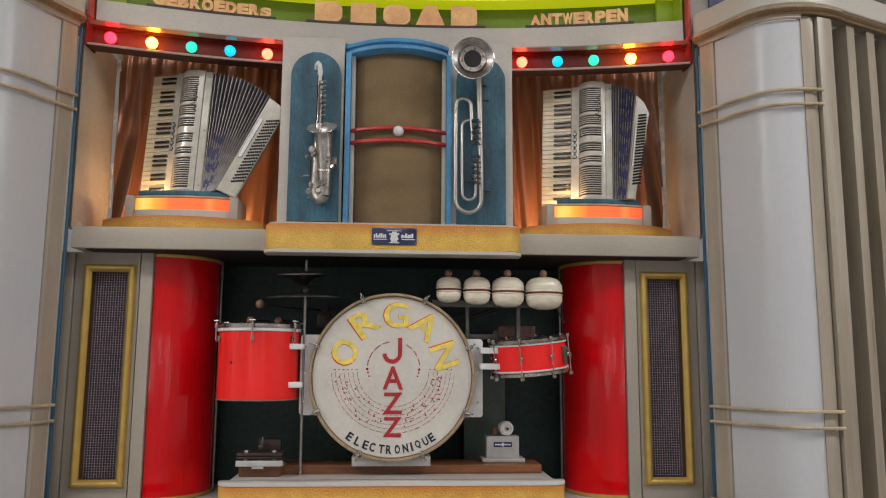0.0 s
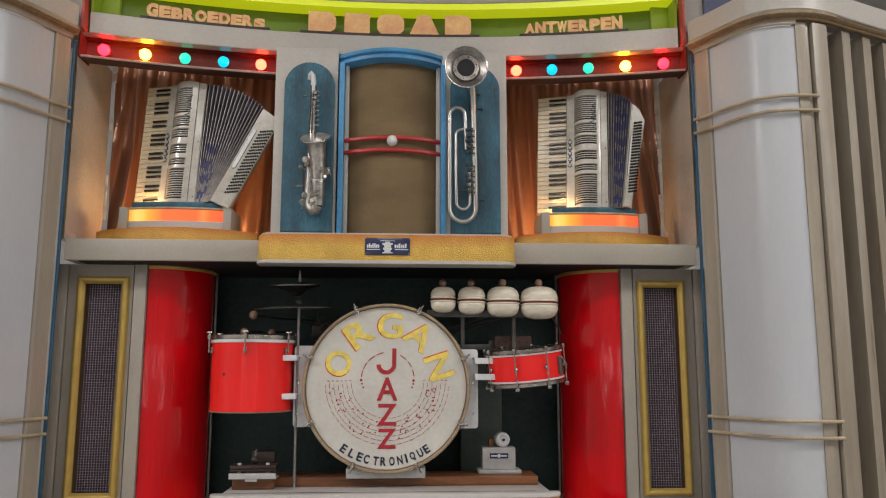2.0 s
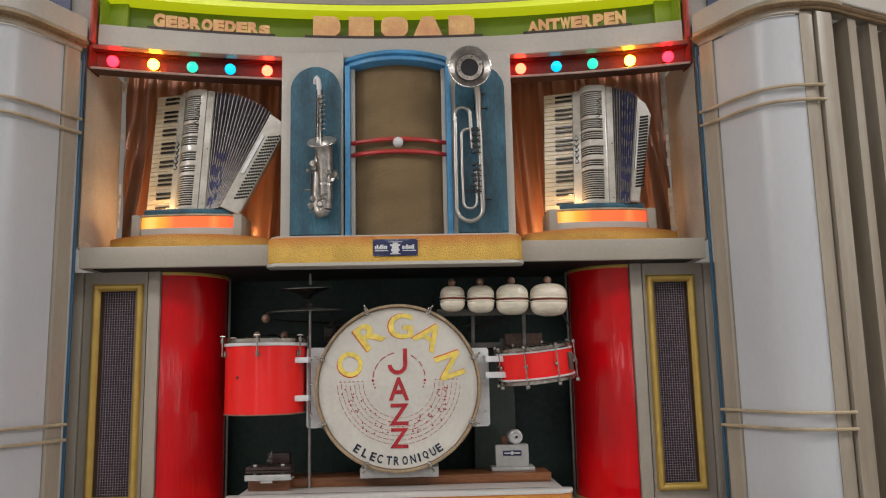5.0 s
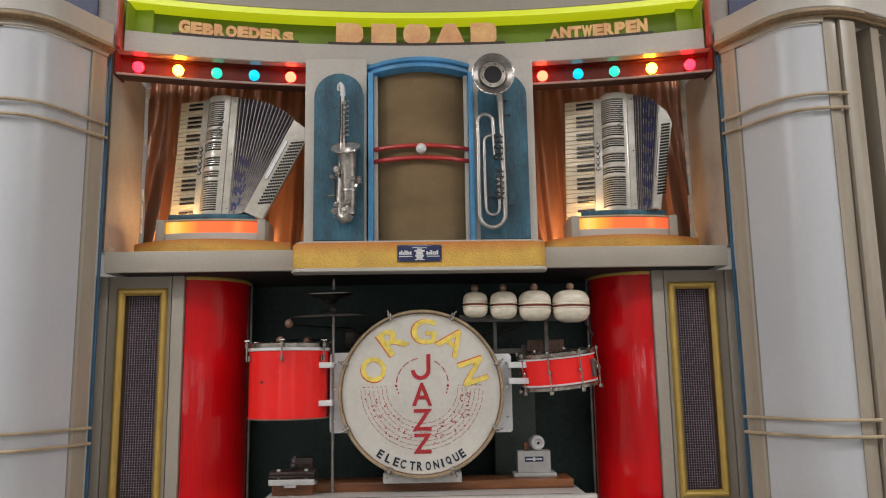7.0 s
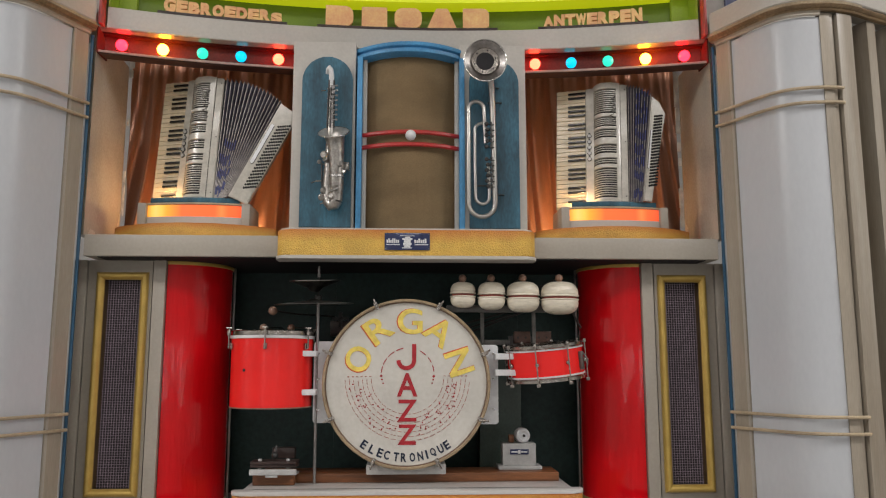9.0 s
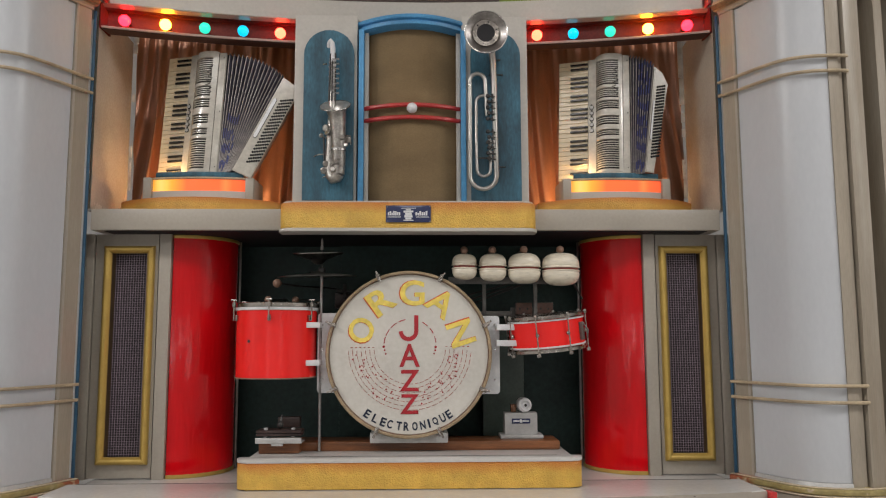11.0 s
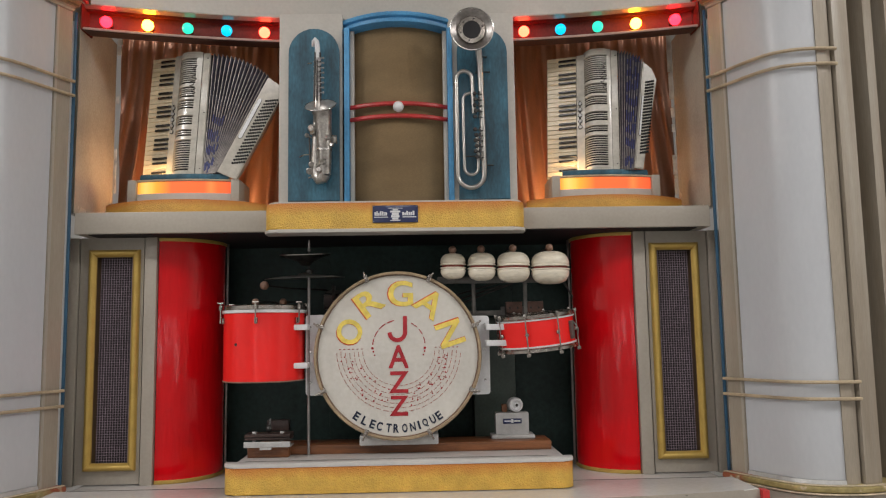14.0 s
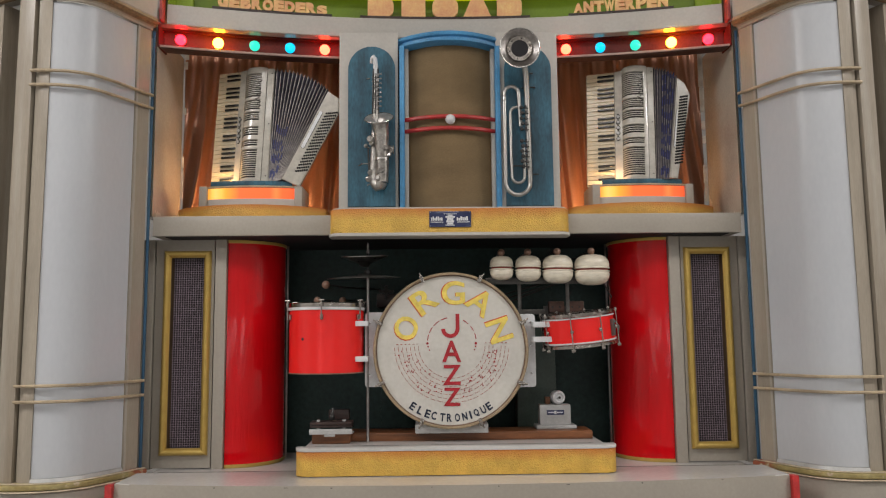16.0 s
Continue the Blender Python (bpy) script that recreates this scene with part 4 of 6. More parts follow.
for i, q in enumerate(jp):
    t = (jp[min(i + 1, len(jp) - 1)] - jp[max(i - 1, 0)]).normalized()
    w = Vector((-t.z, 0, t.x)) * 9.5
    rings.append([Vector((DX + c.x * K, DY - y, DZ + (c.z + 8) * K)) for c, y in ((q - w, 0.0005), (q + w, 0.0005), (q + w, 0.0016), (q - w, 0.0016))])
loft(bm, rings)
part("letter", bm, INK_RED, drum)
for ch, z, h, w in (("A", -16, 106, 94), ("Z", -132, 98, 90), ("Z", -239, 90, 86)):
    head_letter(ch, h * K, w * K, z * K if z > 0 else -z * K, 90 if z > 0 else 270, 0, INK_RED, 0.0018, 0.0012, 3 * K)
for ch, a in zip("ELECTRONIQUE", (235.9, 243.0, 249.7, 255.2, 262.4, 268.1, 274.7, 280.9, 285.9, 291.0, 297.3, 302.8)):
    head_letter(ch, 39 * K, (9 if ch == "I" else 25) * K, 340 * K, a, a - 270, INK_NAVY, 0.0012, 0.0010)

# dashed arcs, stave lines and notes painted on the head
rnd = random.Random(11)
bm = B()


def dash(bm, cx, cz, r, a0, a1, w):
    n = max(2, int(abs(a1 - a0) / 3))
    rings = []
    for i in range(n + 1):
        a = radians(a0 + (a1 - a0) * i / n)
        rings.append([Vector((DX + cx + q * math.cos(a), DY - y, DZ + cz + q * math.sin(a))) for q, y in ((r - w, 0.0004), (r + w, 0.0004), (r + w, 0.0011), (r - w, 0.0011))])
    loft(bm, rings)


cx, cz = 4 * K, 27 * K
for r in (166, 186, 206, 226, 246, 266, 285):
    a = 181 + rnd.uniform(0, 3)
    while a < 356:
        step = rnd.uniform(6, 11) * 200 / r
        dash(bm, cx, cz, r * K, a, min(a + step * 0.74, 358), 0.95 * K)
        a += step
for a0, da in ((181, 1), (359, -1)):
    for r in range(170, 282, 20):
        dash(bm, cx, cz + 6 * K, r * K, a0 - da * 0.5, a0 - da * 0.5 + 0.8, 5 * K)
tagged(part("stave", bm, INK_FAINT, drum, "thin red dashed music lines"), kind="stuff")
for a0, a1 in ((6, 20), (27, 40), (47, 62), (100, 116), (121, 138), (143, 158), (162, 176)):
    bm = B()
    dash(bm, 5 * K, 39 * K, 121 * K, a0, a1, 2.0 * K)
    part("dash", bm, INK_RED, drum, "dark red painted dash")
bm = B()
for x, z, r in ((-117, 24, 6), (-113, 8, 4), (-107, -9, 3.5), (124, 22, 6), (122, 7, 4), (117, -9, 3.5)):
    lathe(bm, [(0, 0.0835), (r * K, 0.0835), (r * K, 0.0842), (0, 0.0842)], to_y @ Matrix.Translation((x * K, (z + 9) * K, 0)), 12)
for i in range(46):
    a = radians((186 + 74 * (i // 2 + rnd.random()) / 23) if i % 2 else (280 + 74 * (i // 2 + rnd.random()) / 23))
    r = rnd.uniform(178, 270) * K
    x, z = cx + r * math.cos(a), cz + r * math.sin(a)
    lathe(bm, [(0, 0.0835), (3.5 * K, 0.0835), (3.5 * K, 0.0843), (0, 0.0843)], to_y @ Matrix.Translation((x, z, 0)), 10)
    if rnd.random() < 0.55:
        t = a + math.pi / 2 * rnd.choice((-1, 1)) * 0.2 + math.pi
        q = rnd.uniform(10, 16) * K
        x2, z2 = x + q * math.cos(t), z + q * math.sin(t)
        tube(bm, [(DX + x, DY - 0.0006, DZ + z), (DX + x2, DY - 0.0006, DZ + z2)], 1.0 * K, 6)
        if rnd.random() < 0.25:
            tube(bm, [(DX + x2, DY - 0.0006, DZ + z2), (DX + x2 + 13 * K * math.sin(t), DY - 0.0006, DZ + z2 - 13 * K * math.cos(t))], 1.4 * K, 6)
tagged(part("notes", bm, INK_RED, drum, "small dark red painted notes"), kind="stuff")



def rounded_plate(bm, x0, x1, z0, z1, y0, y1, r):
    """An upright plate with round corners."""
    x0, x1 = min(x0, x1), max(x0, x1)
    pts = arc_pts(x1 - r, z0 + r, r, -90, 0, 6) + arc_pts(x1 - r, z1 - r, r, 0, 90, 6) + arc_pts(x0 + r, z1 - r, r, 90, 180, 6) + arc_pts(x0 + r, z0 + r, r, 180, 270, 6)
    return loft(bm, [[Vector((x, y, z)) for x, z in pts] for y in (y0, y1)])


# white mounting plates, brackets and the cradle
for s in (-1, 1):
    pl = thing("drum_bracket", (s * 0.3, -0.04, 1.24), "white painted steel plate holding the side drum", "bracket", "brackets beside the bass drum")
    xe = 0.336
    bm = B(); rounded_plate(bm, s * 0.2, s * xe, 1.236 if s > 0 else 1.243, 1.522 if s > 0 else 1.534, -0.045, -0.038, 0.012)
    part("plate", bm, WHITE_ENAMEL, pl)
    arms = ((1.4785, 1.5005), (1.3425, 1.3645)) if s < 0 else ((1.4675, 1.491), (1.410, 1.4335))
    for z0, z1 in arms:
        bm = B(); bx(bm, s * 0.320, s * (0.412 if s < 0 else 0.406), -0.112, -0.046, z0 + 0.001, z1 - 0.001, 0.003)
        part("arm", bm, WHITE_ENAMEL, pl)
    for zz in (1.29, 1.40, 1.49):
        bm = B(); cyl(bm, (s * 0.318, -0.046, zz), (s * 0.318, -0.050, zz), 0.004, seg=10)
        part("screw", bm, CHROME, pl)
cr = thing("drum_cradle", (0, 0.0, 1.032), "silver-grey painted block under the bass drum", "support")
bm = B(); bx(bm, -0.14, 0.143, -0.07, 0.2, 1.0645, 1.100, 0.004)
part("block", bm, SILVER_PAINT, cr)

# ---- tom on the left bracket ----
TX, TY, TR_ = -0.4885, -0.03, 0.1455
tom = thing("tom_drum", (TX, TY, 1.297), "orange-red tom drum with white and chrome hoops", "drum")
at_tom = Matrix.Translation((TX, TY, 0))
bm = B(); lathe(bm, [(0, 1.302), (TR_ - 0.002, 1.302), (TR_, 1.304), (TR_, 1.544), (0, 1.544)], at_tom, 64)
part("shell", bm, RED_DRUM, tom)
bm = B(); lathe(bm, [(TR_ - 0.006, 1.299), (TR_ + 0.0015, 1.299), (TR_ + 0.0015, 1.3035), (TR_ - 0.006, 1.3035)], at_tom, 64)
part("lower_edge", bm, BALL_WOOD, tom)
bm = B(); lathe(bm, [(0, 1.542), (TR_ + 0.003, 1.542), (TR_ + 0.005, 1.544), (TR_ + 0.005, 1.553), (0, 1.554)], at_tom, 64)
part("flesh_hoop", bm, WHITE_ENAMEL, tom, "white hoop")
bm = B(); lathe(bm, [(TR_ - 0.004, 1.5542), (TR_ + 0.006, 1.5542), (TR_ + 0.006, 1.568), (TR_ + 0.004, 1.570), (TR_ - 0.004, 1.572)], at_tom, 64)
part("rim", bm, NICKEL, tom, "chrome rim")
for a in (-90, -31, 30, 90, 150, 209):
    ca, sa = math.cos(radians(a)), math.sin(radians(a))
    p = lambda r, z: (TX + r * ca, TY + r * sa, z)
    bm = B()
    cyl(bm, p(0.1615, 1.507), p(0.1615, 1.579), 0.0028, seg=8)
    tube(bm, [(TX + 0.1615 * ca - 0.010, TY + 0.1615 * sa, 1.579), (TX + 0.1615 * ca + 0.010, TY + 0.1615 * sa, 1.579)], 0.0032, 8)
    cyl(bm, p(0.1615, 1.554), p(0.1615, 1.570), 0.007, seg=10)
    m = Matrix.Translation(p(0.1535, 1.522)) @ Matrix.Rotation(radians(a + 90), 4, "Z")
    bx(bm, -0.006, 0.006, -0.004, 0.008, -0.018, 0.004, 0.003, 2, m)
    part("lug", bm, NICKEL, tom, "chrome tension lug with a T-screw")
bm = B()
a = radians(-121)
cyl(bm, (TX + 0.1440 * math.cos(a), TY + 0.1440 * math.sin(a), 1.432), (TX + 0.1465 * math.cos(a), TY + 0.1465 * math.sin(a), 1.432), 0.0055, seg=14)
part("vent", bm, BLACK_GAP, tom, "small vent hole")
for x, z, y in ((-0.535, 1.587, 0.03), (-0.435, 1.587, 0.05)):
    ml = thing("beater", (x, y, 1.58), "small round wooden beater over the tom", "beater", "beaters")
    bm = B(); ball(bm, (x, y, z), 0.0145, 16)
    part("ball", bm, BALL_WOOD, ml)
    bm = B(); tube(bm, [(x, y + 0.01, z), (x + 0.03, y + 0.2, z + 0.01), (x + 0.03, 0.41, z)], 0.0035, 8)
    part("arm", bm, IRON, ml)

# ---- snare drum on the right bracket, tilted ----
snm = Matrix.Translation((0.510, -0.05, 1.462)) @ Matrix.Rotation(radians(-5.5), 4, "Y") @ Matrix.Rotation(radians(3), 4, "X")
snare = thing("snare_drum", label="orange-red snare drum with chrome hoops, tilted", category="drum", m=snm)
SR, SH = 0.138, 0.0605
bm = B(); lathe(bm, [(0, -SH), (SR, -SH), (SR, SH), (0, SH)], None, 64)
part("shell", bm, RED_DRUM, snare, local=True)
for nm, q in (("upper_hoop", 1), ("lower_hoop", -1)):
    bm = B()
    prof = [(SR - 0.004, SH - 0.010), (SR + 0.005, SH - 0.010), (SR + 0.0075, SH - 0.008), (SR + 0.005, SH - 0.005), (SR + 0.0055, SH + 0.005), (SR - 0.002, SH + 0.006)]
    lathe(bm, [(r, h * q) for r, h in prof], None, 64)
    part(nm, bm, NICKEL, snare, "tarnished chrome flanged hoop", local=True)
    bm = B(); lathe(bm, [(0, q * (SH + 0.001)), (SR - 0.003, q * (SH + 0.001)), (SR - 0.003, q * (SH + 0.004)), (0, q * (SH + 0.004))], None, 48)
    part("skin", bm, SKIN, snare, local=True)
    bm = B(); lathe(bm, [(SR, q * (SH - 0.0105)), (SR + 0.0035, q * (SH - 0.0105)), (SR + 0.0035, q * (SH - 0.016)), (SR, q * (SH - 0.016))], None, 64)
    part("flesh_hoop", bm, WHITE_ENAMEL, snare, local=True)
for k in range(8):
    a = radians(-112 + 45 * k)
    p = lambda r, h: Vector((r * math.cos(a), r * math.sin(a), h))
    bm = B()
    cyl(bm, p(SR + 0.012, -SH - 0.018), p(SR + 0.012, SH + 0.012), 0.0025, seg=8)
    ball(bm, p(SR + 0.006, -0.002), 0.0075, 12, (1, 1, 1.1))
    bx(bm, -0.005, 0.005, -0.004, 0.004, SH - 0.002, SH + 0.012, 0.002, 2, Matrix.Translation(p(SR + 0.012, 0)))
    bx(bm, -0.007, 0.007, -0.003, 0.003, -SH - 0.018, -SH - 0.006, 0.002, 2, Matrix.Translation(p(SR + 0.012, 0)))
    part("lug", bm, NICKEL, snare, "chrome tube lug", local=True)
bm = B()
a = radians(-38)
m = Matrix.Rotation(a, 4, "Z") @ Matrix.Translation((SR, 0, 0))
bx(bm, 0.0, 0.014, -0.008, 0.008, -0.035, 0.03, 0.003, 2, m)
tube(bm, [m @ Vector((0.012, 0, 0.03)), m @ Vector((0.03, 0.004, 0.0)), m @ Vector((0.024, 0.004, -0.03))], 0.0026, 8)
part("strainer", bm, DULL_STEEL, snare, "chrome snare strainer", local=True)
sb = thing("striker_block", (0.46, 0.1, 1.5), "dark brown wooden striker block behind the snare", "mechanism")
for x in (0.448, 0.530):
    bm = B(); bx(bm, x - 0.031, x + 0.031, 0.09, 0.13, 1.532, 1.577, 0.002)
    part("block", bm, paint("brown_block_wood", (0.13, 0.062, 0.042), 0.4, vary=0.3, scale=20), sb)
    for dx in (-0.018, 0.012):
        bm = B(); cyl(bm, (x + dx, 0.0895, 1.553), (x + dx, 0.088, 1.553), 0.004, seg=10)
        part("screw", bm, IRON, sb)
bm = B(); bx(bm, 0.27, 0.40, 0.105, 0.12, 1.525, 1.545, 0.002)
bx(bm, 0.40, 0.53, 0.131, 0.14, 1.48, 1.56)
part("shelf_arm", bm, DULL_STEEL, sb)

# ---- hi-hat and mallet ----
hat = thing("cymbal_stand", (-0.329, 0.0, 1.032), "thin steel stand with two dark cymbals", "cymbals")
bm = B(); cyl(bm, (-0.325, -0.042, 1.0325), (-0.325, -0.042, 1.672), 0.0055, seg=14)
part("rod", bm, STEEL, hat)
bm = B(); cyl(bm, (-0.325, -0.042, 1.6725), (-0.325, -0.042, 1.79), 0.0032, seg=12)
part("upper_rod", bm, IRON, hat, "thin dark upper rod")
bm = B(); lathe(bm, [(0.0, 1.812), (0.003, 1.81), (0.005, 1.795), (0.004, 1.788), (0.006, 1.78), (0.006, 1.77), (0, 1.77)], Matrix.Translation((-0.325, -0.042, 0)), 14)
part("finial", bm, STEEL, hat)
BRONZE = paint("dark_bronze_cymbal", (0.27, 0.26, 0.24), 0.3, metal=1.0, vary=0.3, scale=40, grain=200, bump=0.1)
for x, z, r, q in ((-0.340, 1.675, 0.146, 1), (-0.338, 1.747, 0.094, -1)):
    bm = B()
    cup = 1 if q > 0 else -2.0
    prof = [(0.006, 0.016), (0.018, 0.014), (0.028, 0.008), (r * 0.6, 0.003), (r, -0.004), (r, -0.0055), (r * 0.6, 0.001), (0.028, 0.006), (0.018, 0.011), (0.006, 0.013)]
    tilt = Matrix.Translation((x, -0.042, z)) @ Matrix.Rotation(radians(-1.2), 4, "Y") @ Matrix.Rotation(radians(3 if q > 0 else 5), 4, "X")
    lathe(bm, [(a, h * cup) for a, h in prof], tilt, 48)
    part("cymbal", bm, BRONZE, hat, "dull dark bronze cymbal" if q > 0 else "dull dark bronze cymbal turned upside down")
bm = B(); lathe(bm, [(0.0, 1.682), (0.012, 1.682), (0.013, 1.69), (0.013, 1.70), (0.01, 1.704), (0, 1.704)], Matrix.Translation((-0.325, -0.042, 0)), 18)
part("clutch", bm, IRON, hat)
mal = thing("mallet", (-0.5, 0.0, 1.63), "wooden ball mallet on a dark arm", "mallet")
bm = B(); ball(bm, (-0.497, 0.0, 1.648), 0.0165, 18)
part("ball", bm, BALL_WOOD, mal)
bm = B(); tube(bm, [(-0.484, 0.005, 1.647), (-0.42, 0.06, 1.640), (-0.30, 0.2, 1.64), (-0.28, 0.41, 1.64)], 0.0035, 8)
part("arm", bm, IRON, mal)
mech = thing("striker_mechanism", (-0.27, 0.25, 1.6), "dark wooden and iron striker blocks on the back wall", "mechanism")
bm = B(); bx(bm, -0.31, -0.17, 0.27, 0.394, 1.565, 1.625, 0.003)
part("block", bm, DARK_WOOD, mech)
bm = B()
bx(bm, -0.275, -0.262, 0.25, 0.269, 1.60, 1.66, 0.002)
bx(bm, -0.30, -0.235, 0.25, 0.269, 1.628, 1.640, 0.002)
part("lever", bm, IRON, mech)

# ---- temple blocks ----
tb = thing("temple_block_rack", (0.38, 0.02, 1.5), "dark steel rack carrying four temple blocks", "rack")
bm = B(); bx(bm, 0.15, 0.60, 0.02, 0.032, 1.646, 1.672, 0.002)
part("rail", bm, DULL_STEEL, tb)
for x in (0.287, 0.484):
    bm = B(); bx(bm, x - 0.007, x + 0.007, 0.033, 0.042, 1.53, 1.66, 0.001)
    part("post", bm, DULL_STEEL, tb)
for p0, p1 in (((0.20, 0.1, 1.600), (0.43, 0.06, 1.662)), ((0.205, 0.1, 1.580), (0.40, 0.06, 1.640)), ((0.22, 0.1, 1.565), (0.48, 0.07, 1.662)), ((0.615, 0.0, 1.665), (0.668, 0.05, 1.59))):
    bm = B(); tube(bm, [p0, p1], 0.0034, 8)
    part("linkage", bm, IRON, tb)


def temple_block(x, z, w, h):
    t = thing("temple_block", (x, -0.06, z - h / 2), "ivory lacquered temple block with a red-edged slot", "temple block", "temple blocks")
    n = 10
    def dome(q):
        pr = []
        for i in range(n + 1):
            a = math.pi / 2 * i / n
            c, s_ = math.cos(a) ** 0.62, math.sin(a) ** 0.75
            pr.append((w / 2 * c, q * (0.0045 + (h / 2 - 0.0045) * s_)))
        lips = [(w / 2 - 0.004, 0.0035), (w / 2 + 0.0012, 0.0045), (w / 2 + 0.0012, 0.0082), (w / 2 - 0.0024, 0.0102)]
        return [(r, q * zz) for r, zz in lips] + [p for p in pr if abs(p[1]) > 0.0135]
    m = Matrix.Translation((x, -0.06, z)) @ Matrix.Diagonal((1, 0.78, 1, 1))
    for q, nm in ((1, "upper_half"), (-1, "lower_half")):
        bm = B(); lathe(bm, [(0, q * 0.0035)] + dome(q), m, 48)
        part(nm, bm, IVORY, t)
    bm = B(); lathe(bm, [(0, -0.0036), (w / 2 - 0.006, -0.0036), (w / 2 - 0.006, 0.0036), (0, 0.0036)], m, 32)
    part("slot", bm, paint("dark_red_slot", (0.24, 0.05, 0.035), 0.5), t, "dark red slot")
    bm = B(); cyl(bm, (x, -0.02, z - 0.01), (x, 0.02, z - 0.035), 0.006, seg=10)
    part("stud", bm, STEEL, t)
    b = thing("beater", (x, -0.06, z + h / 2), "small round wooden beater on a temple block", "beater", "beaters")
    bm = B(); ball(bm, (x - 0.001, -0.06, z + h / 2 + 0.0135), 0.0145, 18)
    part("ball", bm, BALL_WOOD, b)
    bm = B(); tube(bm, [(x, -0.05, z + h / 2 + 0.013), (x, 0.1, z + h / 2 + 0.02), (x, 0.39, z + h / 2 + 0.02)], 0.003, 8)
    part("arm", bm, IRON, b)


for x, z, w, h in ((0.2065, 1.7045, 0.094, 0.096), (0.3125, 1.7015, 0.103, 0.104), (0.4300, 1.6980, 0.123, 0.114), (0.5665, 1.6945, 0.141, 0.122)):
    temple_block(x, z, w, h)

# ---- klaxon box and castanet box ----
hx = thing("klaxon_box", (0.424, 0.075, 1.064), "silver-grey box with a white wheel on top", "instrument")
bm = B(); bx(bm, 0.344, 0.506, 0.03, 0.12, 1.0645, 1.078, 0.003)
part("base", bm, SILVER_PAINT, hx)
bm = B(); prism(bm, [(0.362, 0.05), (0.486, 0.05), (0.486, 0.11), (0.362, 0.11)], 1.0785, 1.158, 0.003)
part("box", bm, SILVER_PAINT, hx)
bm = B(); bx(bm, 0.389, 0.459, 0.0475, 0.0495, 1.118, 1.137, 0.0005)
pp = part("label", bm, NAVY, hx, "small navy label")
bm = B(); bx(bm, 0.394, 0.418, 0.0468, 0.0474, 1.125, 1.130)
bx(bm, 0.429, 0.454, 0.0468, 0.0474, 1.125, 1.130)
bx(bm, 0.419, 0.428, 0.0468, 0.0474, 1.121, 1.134)
part("bar", bm, WHITE_ENAMEL, pp)
wm = Matrix.Translation((0.438, 0.075, 1.186)) @ Matrix.Rotation(radians(8), 4, "Z") @ Matrix.Rotation(radians(90), 4, "X")
bm = B(); lathe(bm, [(0.0, -0.026), (0.022, -0.026), (0.027, -0.018), (0.028, 0.010), (0.0255, 0.022), (0.018, 0.026), (0.013, 0.020), (0.008, 0.019), (0.007, 0.028), (0.0, 0.028)], wm, 36)
part("wheel", bm, WHITE_ENAMEL, hx, "white turned wheel")
bm = B(); bx(bm, 0.388, 0.408, 0.07, 0.10, 1.1585, 1.188, 0.004)
hub = [(0.0, 0.0282), (0.0055, 0.0282), (0.0055, 0.0295), (0.0, 0.0295)]
bearing = bm
bm = B(); lathe(bm, hub, wm, 16)
part("hub", bm, IRON, hx, "dark hub of the wheel")
bm = bearing
part("bearing", bm, WOOD, hx, "brown bearing block")

cb = thing("castanet_box", (-0.46, -0.05, 1.032), "dark wooden clapper box with silver angle strips", "instrument")
bm = B(); bx(bm, -0.535, -0.39, -0.085, -0.0305, 1.0325, 1.0715, 0.003)
part("block", bm, WOOD, cb, "brown wooden block")
bm = B()
bx(bm, -0.541, -0.379, -0.118, -0.112, 1.0720, 1.0915, 0.001)
bx(bm, -0.541, -0.379, -0.1119, -0.04, 1.0720, 1.0755)
bx(bm, -0.485, -0.445, -0.116, -0.108, 1.0635, 1.0717)
part("angle", bm, SILVER_PAINT, cb, "silver angle strip")
for z0, z1 in ((1.0955, 1.1035), (1.1055, 1.1165)):
    bm = B(); bx(bm, -0.541, -0.381, -0.105, -0.03, z0, z1, 0.002)
    part("clapper", bm, DARK_WOOD, cb, "dark rosewood clapper")
bm = B(); bx(bm, -0.48, -0.40, -0.02, 0.02, 1.1170, 1.1545, 0.003)
part("rear_block", bm, DARK_WOOD, cb)
for x in (-0.51, -0.412):
    bm = B(); bx(bm, x - 0.006, x + 0.006, -0.095, -0.08, 1.1170, 1.1235, 0.001)
    part("clip", bm, SILVER_PAINT, cb)
    bm = B(); bx(bm, x - 0.005, x + 0.005, -0.10, -0.09, 1.0915, 1.0955)
    part("spacer", bm, SILVER_PAINT, cb)
bm = B()
ball(bm, (-0.462, -0.07, 1.1315), 0.012, 16, (1, 1, 1.1295))
tube(bm, [(-0.462, -0.068, 1.1345), (-0.460, -0.05, 1.1645)], 0.004, 8)
part("hammer", bm, IRON, cb, "small dark hammer")

